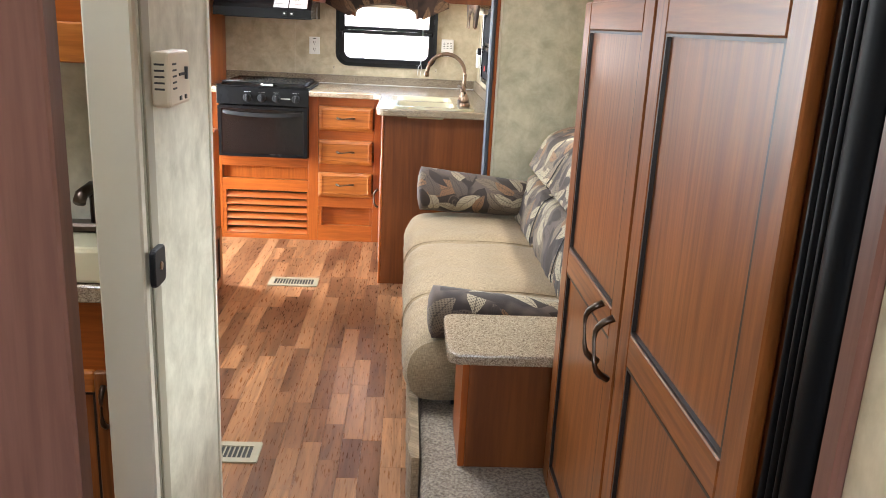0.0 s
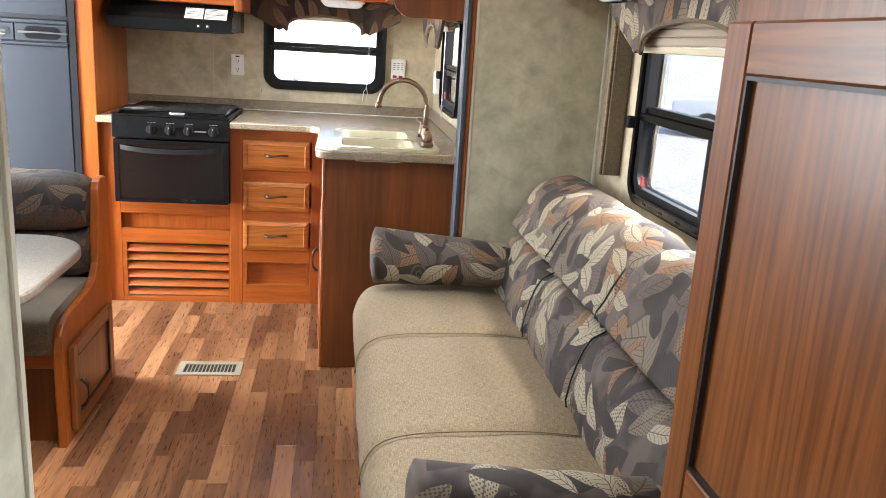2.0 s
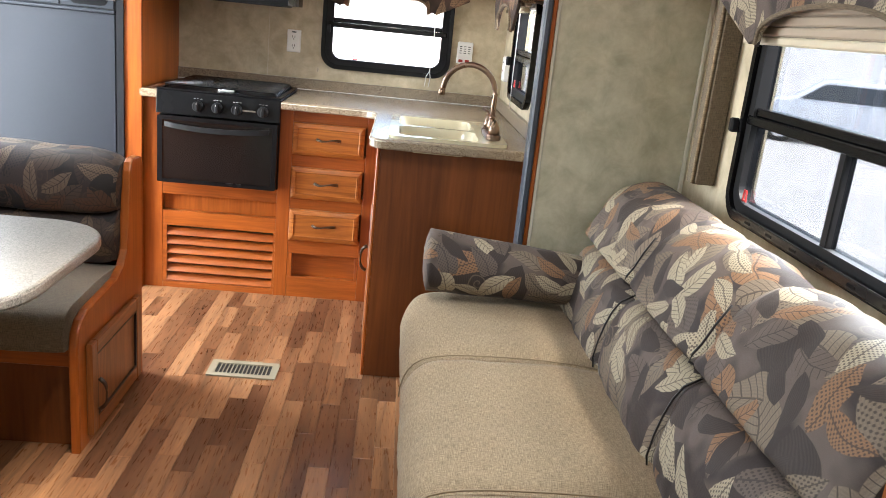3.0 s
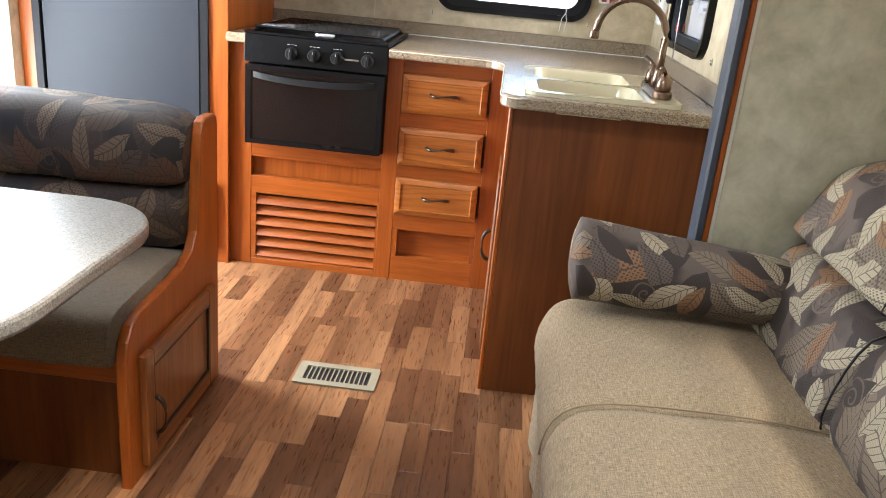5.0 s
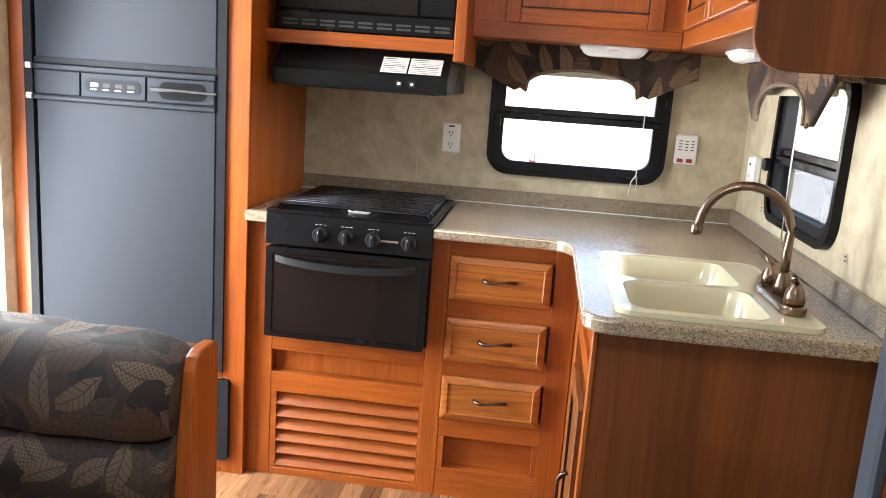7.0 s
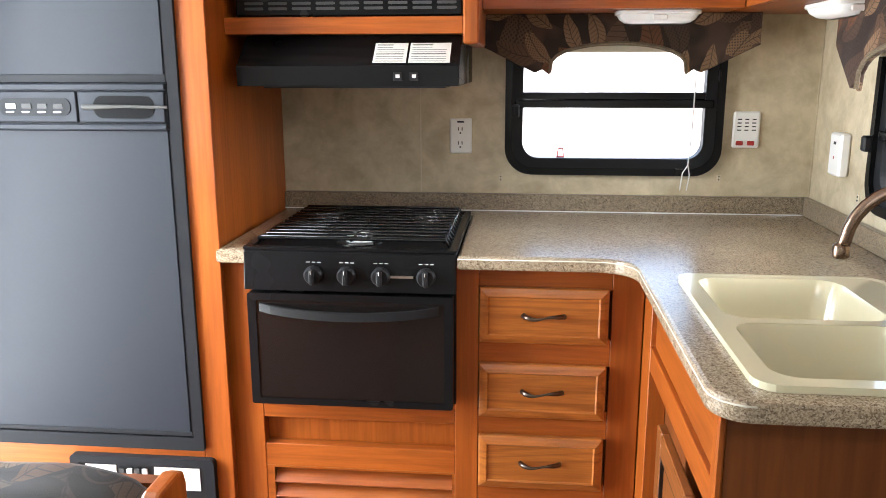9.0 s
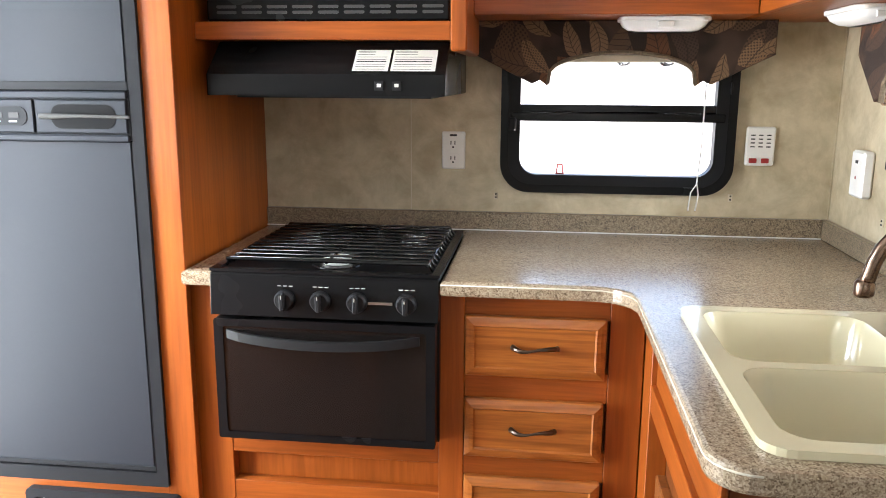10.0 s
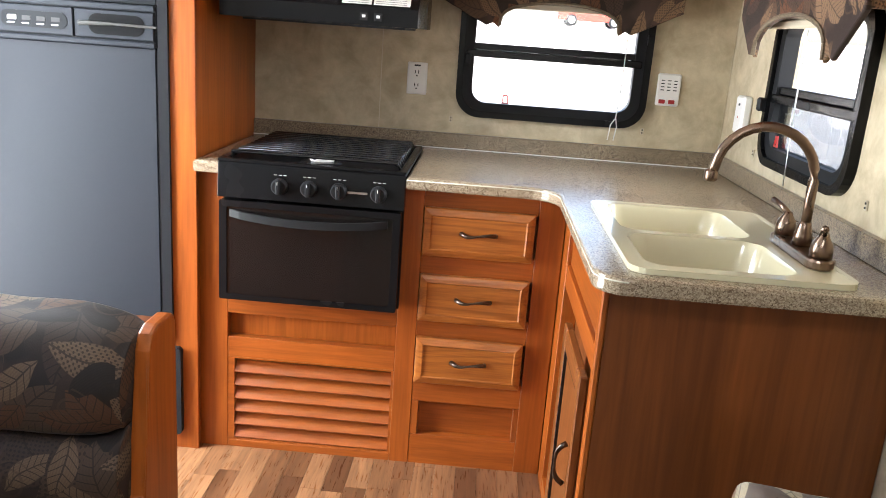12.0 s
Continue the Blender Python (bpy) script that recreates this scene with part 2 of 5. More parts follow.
    thread = node(nt, "TexNoise", {"Vector": node(nt, "VectorMath", {0: uv, 1: (900, 300, 1)}, operation="MULTIPLY").outputs[0], "Scale": 1.0}).outputs[0]
    col = mix(nt, 0.5, col, ramp(nt, thread, [(0.35, (0.7, 0.7, 0.7)), (0.65, (1.1, 1.1, 1.1))]), "MULTIPLY")
    nt.links.new(col, b.inputs["Base Color"])
    b.inputs["Sheen Weight"].default_value = 0.04
    b.inputs["Sheen Roughness"].default_value = 0.4
    b.inputs["Specular IOR Level"].default_value = 0.35
    bump(nt, b, thread, 0.3, 0.001)
    return m


def glass_mat(name, tint=(1, 1, 1)):
    m, nt, b = nodes(name)
    nt.nodes.remove(b)
    t = node(nt, "BsdfTransparent", {0: (*tint, 1)})
    g = node(nt, "BsdfGlossy", {"Roughness": 0.02})
    f = node(nt, "LayerWeight", {"Blend": 0.5})
    f = mathn(nt, "MULTIPLY_ADD", mathn(nt, "POWER", f.outputs["Facing"], 4.0), 0.4, 0.03)
    mx = node(nt, "MixShader", {0: f, 1: t.outputs[0], 2: g.outputs[0]})
    nt.links.new(mx.outputs[0], nt.nodes["Material Output"].inputs[0])
    return m


def laminate(name, island=False):
    m, nt, b = nodes(name, 0.32)
    r = node(nt, "NewGeometry").outputs["Random Per Island"] if island else node(nt, "ObjectInfo").outputs["Random"]
    co = node(nt, "TexCoord").outputs["Object"]
    sh = mathn(nt, "MULTIPLY", r, 37.0)
    co = node(nt, "VectorMath", {0: co, 1: node(nt, "CombineXYZ", {0: sh, 1: sh, 2: sh}).outputs[0]}, operation="ADD").outputs[0]
    v = node(nt, "VectorMath", {0: co, 1: (30.0, 2.6, 1.0)}, operation="MULTIPLY").outputs[0]
    n1 = node(nt, "TexNoise", {"Vector": v, "Scale": 1.0, "Detail": 5.0, "Distortion": 0.9}).outputs[0]
    n2 = node(nt, "TexNoise", {"Vector": node(nt, "VectorMath", {0: v, 3: 6.0}, operation="SCALE").outputs[0], "Scale": 1.0, "Detail": 3.0}).outputs[0]
    tone = ramp(nt, r, [(0.0, (0.125, 0.053, 0.025)), (0.3, (0.20, 0.09, 0.041)), (0.65, (0.285, 0.135, 0.062)), (1.0, (0.39, 0.195, 0.092))])
    col = mix(nt, 0.85, tone, ramp(nt, n1, [(0.3, (0.45, 0.40, 0.37)), (0.5, (0.9, 0.88, 0.86)), (0.72, (1.3, 1.27, 1.22))]), "MULTIPLY")
    col = mix(nt, 0.45, col, ramp(nt, n2, [(0.38, (0.6, 0.56, 0.54)), (0.6, (1, 1, 1))]), "MULTIPLY")
    kn = node(nt, "TexVoronoi", {"Vector": node(nt, "VectorMath", {0: co, 1: (9.0, 3.0, 1.0)}, operation="MULTIPLY").outputs[0], "Scale": 1.0}).outputs["Distance"]
    col = mix(nt, 0.15, col, ramp(nt, kn, [(0.03, (0.35, 0.3, 0.28)), (0.17, (1, 1, 1))]), "MULTIPLY")
    nt.links.new(col, b.inputs["Base Color"])
    nt.links.new(mathn(nt, "MULTIPLY_ADD", n2, 0.2, 0.2), b.inputs["Roughness"])
    bump(nt, b, n2, 0.08, 0.0006)
    return m


def carpet_mat(name):
    m, nt, b = nodes(name, 0.95)
    co = node(nt, "TexCoord").outputs["Object"]
    n1 = node(nt, "TexNoise", {"Vector": co, "Scale": 120.0, "Detail": 5.0, "Roughness": 0.7}).outputs[0]
    n2 = node(nt, "TexNoise", {"Vector": co, "Scale": 12.0, "Detail": 3.0}).outputs[0]
    c = ramp(nt, n1, [(0.35, (0.13, 0.10, 0.075)), (0.65, (0.42, 0.35, 0.27))])
    c = mix(nt, 0.5, c, ramp(nt, n2, [(0.3, (0.8, 0.8, 0.8)), (0.7, (1.1, 1.1, 1.1))]), "MULTIPLY")
    nt.links.new(c, b.inputs["Base Color"])
    bump(nt, b, n1, 1.0, 0.008)
    return m


CHERRY_D, CHERRY_L = (0.24, 0.053, 0.0078), (0.395, 0.101, 0.014)
M = {
    "cherry": wood("cherry_upright", CHERRY_D, CHERRY_L, "z", 0.35, 17.0, knots=False),
    "cherry_x": wood("cherry_level", CHERRY_D, CHERRY_L, "x", knots=False),
    "cherry_y": wood("cherry_along", CHERRY_D, CHERRY_L, "y", knots=False),
    # Cherry darkened: the backlit end panel's shade is put into this colour.
    "panel": wood("shaded_cherry_panel", (0.095, 0.025, 0.0052), (0.215, 0.060, 0.012), "z", 0.46, 13.0, coat=0.0),
    "oak_x": wood("golden_oak_level", (0.28, 0.082, 0.013), (0.42, 0.14, 0.026), "x", 0.35, 40.0, False, figure=True),
    "oak": wood("brown_oak", (0.17, 0.052, 0.0125), (0.29, 0.099, 0.026), "z", 0.33, 40.0, False, figure=True),
    "oak_y": wood("brown_oak_along", (0.17, 0.052, 0.0125), (0.29, 0.099, 0.026), "y", 0.33, 40.0, False, figure=True),
    "bead": plain("dark_bead", (0.012, 0.009, 0.008), 0.4),
    "wall": wallpaper("tan_wallpaper", (0.38, 0.31, 0.20), (0.56, 0.48, 0.335)),
    "wall_grey": wallpaper("sage_wallpaper", (0.40, 0.38, 0.29), (0.58, 0.56, 0.45)),
    "wall_olive": wallpaper("olive_wallpaper", (0.38, 0.345, 0.235), (0.55, 0.51, 0.37)),
    "rubber": plain("black_rubber", (0.004, 0.004, 0.0045), 0.45, relief=0.0),
    "ceil": plain("white_ceiling", (0.72, 0.70, 0.66), 0.7, relief=0.1),
    "granite": granite("granite_laminate"),
    "granite_dark": granite("brown_granite_laminate", 0.3, ((0.035, 0.024, 0.015), (0.11, 0.078, 0.05), (0.20, 0.15, 0.098), (0.32, 0.255, 0.175))),
    "granite_grey": granite("grey_granite_laminate", 0.32, ((0.05, 0.043, 0.035), (0.10, 0.09, 0.076), (0.155, 0.14, 0.12), (0.23, 0.212, 0.186))),
    "alloy": plain("dull_burner_alloy", (0.75, 0.75, 0.74), 0.4),
    "latchgrey": plain("grey_latch_bar", (0.07, 0.07, 0.068), 0.5),
    "cooktop": plain("black_cooktop", (0.003, 0.003, 0.0035), 0.4, relief=0.0),
    "grate": plain("black_wire", (0.004, 0.004, 0.0045), 0.16, relief=0.0, coat=0.5),
    "ventmetal": plain("dull_beige_metal", (0.30, 0.27, 0.19), 0.45),
    # Cream vinyl darkened towards olive, so the jamb stop's shade is in its colour.
    "olive": plain("painted_shade_vinyl", (0.27, 0.25, 0.18), 0.5),
    "door": wood("mauve_brown_door", (0.10, 0.042, 0.03), (0.15, 0.068, 0.05), "z", 0.4, knots=False),
    "black": plain("black_enamel", (0.006, 0.006, 0.0065), 0.25, relief=0.01),
    "blackmatt": plain("black_plastic", (0.011, 0.011, 0.012), 0.5, relief=0.1),
    "ovenglass": plain("smoked_oven_glass", (0.008, 0.0065, 0.006), 0.16, relief=0.0),
    "fridge": plain("dark_grey_fridge_panel", (0.016, 0.019, 0.025), 0.5, metal=0.0, scale=300, relief=0.12),
    "fridgetrim": plain("charcoal_trim", (0.016, 0.017, 0.019), 0.42),
    "greytrim": plain("blue_grey_vinyl", (0.036, 0.044, 0.058), 0.45),
    "steel": plain("brushed_steel", (0.62, 0.61, 0.6), 0.3, 1.0),
    "bronze": plain("antique_bronze", (0.22, 0.15, 0.11), 0.28, 1.0),
    "darkbronze": plain("dark_bronze_pull", (0.10, 0.075, 0.06), 0.3, 1.0),
    "white": plain("white_plastic", (0.75, 0.74, 0.71), 0.35, relief=0.01),
    "lens": plain("frosted_lens", (0.8, 0.8, 0.78), 0.3, relief=0.3, scale=250),
    "cream": plain("cream_acrylic", (0.60, 0.545, 0.37), 0.16, grain=0.02, relief=0.0, coat=0.5),
    "jamb": plain("cream_vinyl_jamb", (0.56, 0.53, 0.42), 0.45, grain=0.04),
    "beige": plain("beige_plastic", (0.55, 0.48, 0.36), 0.45),
    "ink": plain("dark_print", (0.03, 0.03, 0.03), 0.6, relief=0.0),
    "red": plain("red_plastic", (0.32, 0.02, 0.018), 0.35),
    "weave": weave("beige_weave", (0.145, 0.10, 0.054), (0.34, 0.252, 0.152)),
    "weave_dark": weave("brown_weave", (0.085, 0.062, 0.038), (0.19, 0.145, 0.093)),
    "leaf": leaf_fabric("leaf_brocade"),
    # Sofa brocade browned and darkened to carry the bench back's shade in its colour.
    "leaf_shaded": leaf_fabric("leaf_brocade_shaded", 0.24, (1.25, 0.92, 0.76)),
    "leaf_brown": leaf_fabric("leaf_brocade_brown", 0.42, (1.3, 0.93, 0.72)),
    "glass": glass_mat("window_glass"),
    "glass_tint": glass_mat("tinted_window_glass", (0.40, 0.42, 0.44)),
    "carpet": carpet_mat("beige_carpet"),
    "floor": laminate("laminate_strip"),
    "floor_rest": laminate("laminate_rest", True),
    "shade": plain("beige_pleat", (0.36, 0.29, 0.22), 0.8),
    "label": plain("label_paper", (0.7, 0.69, 0.66), 0.5, relief=0.0),
    "ground": plain("pale_gravel", (0.42, 0.40, 0.37), 0.9, grain=0.2, scale=8.0),
    "tyre": plain("tyre_rubber", (0.02, 0.02, 0.02), 0.8),
    "carred": plain("red_car_paint", (0.45, 0.05, 0.03), 0.25, coat=0.6),
    "carwhite": plain("white_car_paint", (0.72, 0.72, 0.72), 0.25, coat=0.6),
    "cargrey": plain("grey_car_paint", (0.3, 0.32, 0.34), 0.25, coat=0.6),
    "carglass": plain("dark_car_glass", (0.07, 0.08, 0.09), 0.08),
    "skin": plain("white_trailer_skin", (0.66, 0.65, 0.62), 0.4),
}


# ---- building blocks ----
def empty(name, x, y, z, label="", category="", group="", kind=""):
    ob = new(name)
    ob.location = (x, y, z)
    return tagged(ob, label, category, group, kind)


def link(name, bm, material, parent=None, label="", smooth=False):
    """Links a bmesh, made in world coordinates, as one mesh object, under a thing or part if given."""
    bmesh.ops.recalc_face_normals(bm, faces=bm.faces)
    me = bpy.data.meshes.new(name)
    bm.to_mesh(me)
    bm.free()
    me.materials.append(material if not isinstance(material, str) else M[material])
    if smooth:
        for p in me.polygons:
            p.use_smooth = True
    ob = new(name, me)
    if parent is not None:
        ob.parent = parent
        if parent.data is None:
            ob.matrix_parent_inverse = Matrix.Translation(-parent.location)
    if label:
        ob["label"] = label
    return ob


def part(name, bm, material, parent, label="", smooth=False):
    return link(name, bm, material, parent, label, smooth)


def box(x0, x1, y0, y1, z0, z1, bevel=0.0, bm=None, seg=1):
    """A box in a bmesh, edges bevelled."""
    b2 = bmesh.new()
    bmesh.ops.create_cube(b2, size=1.0)
    for v in b2.verts:
        v.co = (x0 + (v.co.x + 0.5) * (x1 - x0), y0 + (v.co.y + 0.5) * (y1 - y0), z0 + (v.co.z + 0.5) * (z1 - z0))
    if bevel:
        bmesh.ops.bevel(b2, geom=list(b2.edges), offset=bevel, segments=seg, profile=0.5, affect="EDGES")
    if bm is None:
        return b2
    return merge(bm, b2)


def merge(bm, other):
    me = bpy.data.meshes.new("tmp")
    other.to_mesh(me)
    other.free()
    bm.from_mesh(me)
    bpy.data.meshes.remove(me)
    return bm


AX = {"x": lambda a, b, d: (d, a, b), "y": lambda a, b, d: (a, d, b), "z": lambda a, b, d: (a, b, d)}


def prism(outline, axis, d0, d1, bevel=0.0, holes=(), seg=2):
    """An outline in the plane across an axis, drawn out from d0 to d1."""
    bm = bmesh.new()
    vs = [bm.verts.new(AX[axis](a, b, d0)) for a, b in outline]
    f = bm.faces.new(vs)
    ex = bmesh.ops.extrude_face_region(bm, geom=[f])
    top = [v for v in ex["geom"] if isinstance(v, bmesh.types.BMVert)]
    dv = Vector(AX[axis](0, 0, d1 - d0))
    for v in top:
        v.co += dv
    if bevel:
        caps = [e for e in bm.edges if abs((e.verts[0].co - e.verts[1].co).dot(dv)) < 1e-9]
        bmesh.ops.bevel(bm, geom=caps, offset=bevel, segments=seg, profile=0.5, affect="EDGES")
    return bm


def rounded(a0, a1, b0, b1, r, n=6):
    """A rounded rectangle's outline; r is one radius, or four from the low corner round."""
    rs = [r] * 4 if not isinstance(r, (list, tuple)) else r
    pts = []
    for (ca, cb, st), q in zip(((a0, b0, 180), (a1, b0, 270), (a1, b1, 0), (a0, b1, 90)), rs):
        q = max(q, 1e-4)
        oa = ca + (q if ca == a0 else -q)
        ob = cb + (q if cb == b0 else -q)
        for i in range(n + 1):
            g = radians(st + 90 * i / n)
            pts.append((oa + q * math.cos(g), ob + q * math.sin(g)))
    return pts


def ring(outer, inner, axis, d0, d1):
    """A frame between two outlines with the same number of points."""
    bm = bmesh.new()
    n = len(outer)
    lay = [[bm.verts.new(AX[axis](a, b, d)) for a, b in o] for o in (outer, inner) for d in (d0, d1)]
    o0, o1, i0, i1 = lay
    for k in range(n):
        j = (k + 1) % n
        for p, q in ((o0, o1), (o1, i1), (i1, i0), (i0, o0)):
            bm.faces.new((p[k], p[j], q[j], q[k]))
    return bm


def tube(points, radius, n=8, bm=None):
    """A round bar along points; radius may be a list."""
    bm = bm or bmesh.new()
    pts = [Vector(p) for p in points]
    rad = radius if isinstance(radius, (list, tuple)) else [radius] * len(pts)
    rings = []
    for i, p in enumerate(pts):
        t = (pts[min(i + 1, len(pts) - 1)] - pts[max(i - 1, 0)]).normalized()
        u = t.cross(Vector((0, 0, 1)))
        if u.length < 0.05:
            u = t.cross(Vector((0, 1, 0)))
        u.normalize()
        w = t.cross(u)
        rings.append([bm.verts.new(p + rad[i] * (math.cos(2 * math.pi * k / n) * u + math.sin(2 * math.pi * k / n) * w)) for k in range(n)])
    for a, b in zip(rings, rings[1:]):
        for k in range(n):
            bm.faces.new((a[k], a[(k + 1) % n], b[(k + 1) % n], b[k]))
    bm.faces.new(rings[0][::-1])
    bm.faces.new(rings[-1])
    return bm


def lathe(profile, centre, axis="z", n=20):
    """Turned shape: (radius, height) pairs about an axis through a centre."""
    bm = bmesh.new()
    c = Vector(centre)
    rows = []
    for r, h in profile:
        row = []
        for k in range(n):
            g = 2 * math.pi * k / n
            a, b = r * math.cos(g), r * math.sin(g)
            row.append(bm.verts.new(c + Vector({"z": (a, b, h), "y": (a, h, b), "x": (h, a, b)}[axis])))
        rows.append(row)
    for p, q in zip(rows, rows[1:]):
        for k in range(n):
            bm.faces.new((p[k], p[(k + 1) % n], q[(k + 1) % n], q[k]))
    bm.faces.new(rows[0][::-1])
    bm.faces.new(rows[-1])
    return bm


def sheet(fn, us, vs, uvs=None):
    """A grid fn(u, v) -> place, with a UV map in metres (uvs(u, v), or u and v themselves)."""
    bm = bmesh.new()
    lay = bm.loops.layers.uv.new("UVMap")
    g = [[bm.verts.new(fn(u, v)) for v in vs] for u in us]
    for i in range(len(us) - 1):
        for j in range(len(vs) - 1):
            f = bm.faces.new((g[i][j], g[i + 1][j], g[i + 1][j + 1], g[i][j + 1]))
            for lp, (a, b) in zip(f.loops, ((i, j), (i + 1, j), (i + 1, j + 1), (i, j + 1))):
                lp[lay].uv = uvs(us[a], vs[b]) if uvs else (us[a], vs[b])
    return bm


def lin(a, b, n):
    return [a + (b - a) * i / (n - 1) for i in range(n)]


def flat_uv(bm, axis, k=1.0):
    """A plain UV map looking along an axis, in metres, wrapping at the sides."""
    lay = bm.loops.layers.uv.verify()
    for f in bm.faces:
        for lp in f.loops:
            c = lp.vert.co
            lp[lay].uv = {"x": (c.y + c.x * 0.7, c.z), "y": (c.x + c.y * 0.7, c.z), "z": (c.x, c.y + c.z * 0.7)}[axis]
    return bm


def wall_with_holes(name, axis, d0, d1, a0, a1, b0, b1, holes, material, label):
    """A wall in the plane across an axis, from d0 to d1 thick, holes (a0, a1, b0, b1) cut right through."""
    bm = bmesh.new()
    As = sorted({a0, a1, *[h[0] for h in holes], *[h[1] for h in holes]})
    Bs = sorted({b0, b1, *[h[2] for h in holes], *[h[3] for h in holes]})
    V = {}

    def vert(a, b, d):
        key = (a, b, d)
        if key not in V:
            V[key] = bm.verts.new(AX[axis](a, b, d))
        return V[key]

    solid = {}
    for i in range(len(As) - 1):
        for j in range(len(Bs) - 1):
            ca, cb = (As[i] + As[i + 1]) / 2, (Bs[j] + Bs[j + 1]) / 2
            solid[i, j] = not any(h[0] < ca < h[1] and h[2] < cb < h[3] for h in holes)
    for (i, j), s in solid.items():
        if not s:
            continue
        p, q, r, t = As[i], As[i + 1], Bs[j], Bs[j + 1]
        for d in (d0, d1):
            bm.faces.new((vert(p, r, d), vert(q, r, d), vert(q, t, d), vert(p, t, d)))
        for di, dj, e in ((-1, 0, ((p, r), (p, t))), (1, 0, ((q, r), (q, t))), (0, -1, ((p, r), (q, r))), (0, 1, ((p, t), (q, t)))):
            if not solid.get((i + di, j + dj), False):
                (ea, eb), (fa, fb) = e
                bm.faces.new((vert(ea, eb, d0), vert(fa, fb, d0), vert(fa, fb, d1), vert(ea, eb, d1)))
    return tagged(link(name, bm, material), label, "wall", kind="structure")


# ---- structure ----
TOP = 2.02
BACK, RIGHT, LEFT = 5.775, 0.475, -2.02
SLIDE_X, SLIDE_N, SLIDE_S = 0.93, 4.11, 0.86
wall_with_holes("wall_north", "y", BACK, BACK + 0.05, LEFT - 0.05, RIGHT + 0.05, -0.05, TOP, [(-0.45, 0.165, 1.095, 1.50)], "wall", "tan mottled wallpaper wall behind the kitchen counter")
wall_with_holes("wall_east", "x", RIGHT, RIGHT + 0.05, SLIDE_N + 0.0605, BACK, -0.05, TOP, [(4.73, 5.29, 1.07, 1.46)], "wall", "tan mottled wallpaper wall beside the sink")
wall_with_holes("wall_slide_end", "y", SLIDE_N, SLIDE_N + 0.06, 0.4242, SLIDE_X + 0.05, 0.0, TOP, [], "wall_olive", "sage mottled end wall of the slide-out")
wall_with_holes("wall_slide", "x", SLIDE_X, SLIDE_X + 0.05, SLIDE_S, SLIDE_N, 0.0, TOP, [(2.68, 3.66, 0.94, 1.50)], "wall", "tan slide-out wall with the wide window")
wall_with_holes("wall_west", "x", LEFT - 0.05, LEFT, -0.6, BACK, -0.05, TOP, [(4.36, 5.08, 0.02, 1.88), (2.7, 4.2, 0.95, 1.55)], "wall", "tan wall with the open entry doorway")
# The opening is unseen, cut for the bedroom fill lamp.
wall_with_holes("wall_south", "y", -0.65, -0.6, LEFT - 0.05, 1.0, -0.05, TOP, [(-0.35, 0.55, 1.05, 1.65)], "wall_grey", "sage wallpaper wall closing the bedroom")
wall_with_holes("wall_southeast", "x", 0.62, 0.67, -0.6, SLIDE_S - 0.06, -0.05, TOP, [], "wall_grey", "sage wallpaper wall beside the bedroom")
wall_with_holes("wall_slide_near", "y", SLIDE_S - 0.06, SLIDE_S, 0.47, SLIDE_X + 0.05, 0.0, TOP, [], "wall_grey", "sage near end wall of the slide-out")
wall_with_holes("wall_bathroom", "x", -0.54, -0.46, 1.66, 2.15, 0.0, TOP, [], "wall_grey", "pale sage partition wall of the bathroom")
wall_with_holes("wall_bathroom_end", "y", 2.10, 2.15, LEFT, -0.54, 0.0, TOP, [], "wall_grey", "pale sage wall behind the bathroom vanity")
# Both ceiling openings are added out of view to let fill light in.
tagged(wall_with_holes("ceiling", "z", TOP, TOP + 0.05, LEFT - 0.05, SLIDE_X + 0.05, -0.65, BACK + 0.05, [(-0.53, -0.17, 2.57, 2.93), (-1.13, -0.77, 1.27, 1.63)], "ceil", "white panel ceiling with two added vent openings"), category="ceiling")
tagged(link("trim_bathroom_door_jamb", box(-0.545, -0.462, 1.632, 1.66, 0.0, TOP - 0.002, 0.004), "jamb"), "cream vinyl jamb of the bathroom doorway", "trim", kind="structure")
tagged(link("trim_bathroom_casing", box(-0.4598, -0.455, 1.6605, 1.705, 0.0, TOP - 0.002, 0.002), "olive"), "cream casing strip on the bathroom partition, coloured as in shade", "trim", kind="structure")
tagged(link("trim_bathroom_wall_corner", box(-0.462, -0.455, 2.135, 2.153, 0.0, TOP - 0.002, 0.002), "jamb"), "pale corner strip on the bathroom partition", "trim", kind="structure")

# slide-out: platform, edge trims
plat = tagged(link("floor_slide", box(0.075, SLIDE_X, SLIDE_S, SLIDE_N, 0.0, 0.24, 0.02, seg=3), "carpet"), "raised slide-out floor in beige looped carpet", "floor", kind="structure")
tagged(link("trim_slide_grey", box(0.384, 0.408, SLIDE_N - 0.025, SLIDE_N + 0.04, 0.0, TOP - 0.002, 0.006), "greytrim"), "blue-grey vinyl edge trim of the slide-out", "trim", kind="structure")
tagged(link("trim_slide_wood", box(0.4085, 0.424, SLIDE_N - 0.016, SLIDE_N + 0.04, 0.0, TOP - 0.002, 0.003), "cherry"), "orange cherry strip beside the slide-out trim", "trim", kind="structure")
tagged(link("trim_slide_strip", box(0.4245, 0.437, SLIDE_N - 0.008, SLIDE_N - 0.0005, 0.24, TOP - 0.002, 0.002), "jamb"), "pale corner strip on the slide-out end wall", "trim", kind="structure")
tagged(link("trim_slide_corner", box(SLIDE_X - 0.014, SLIDE_X - 0.0005, SLIDE_N - 0.014, SLIDE_N - 0.0005, 0.24, TOP - 0.002, 0.003), "jamb"), "pale corner strip in the slide-out", "trim", kind="structure")
seal = empty("trim_slide_seal", 0.40, 0.9, 0.0, "black ribbed rubber seal of the slide-out", "trim", kind="structure")
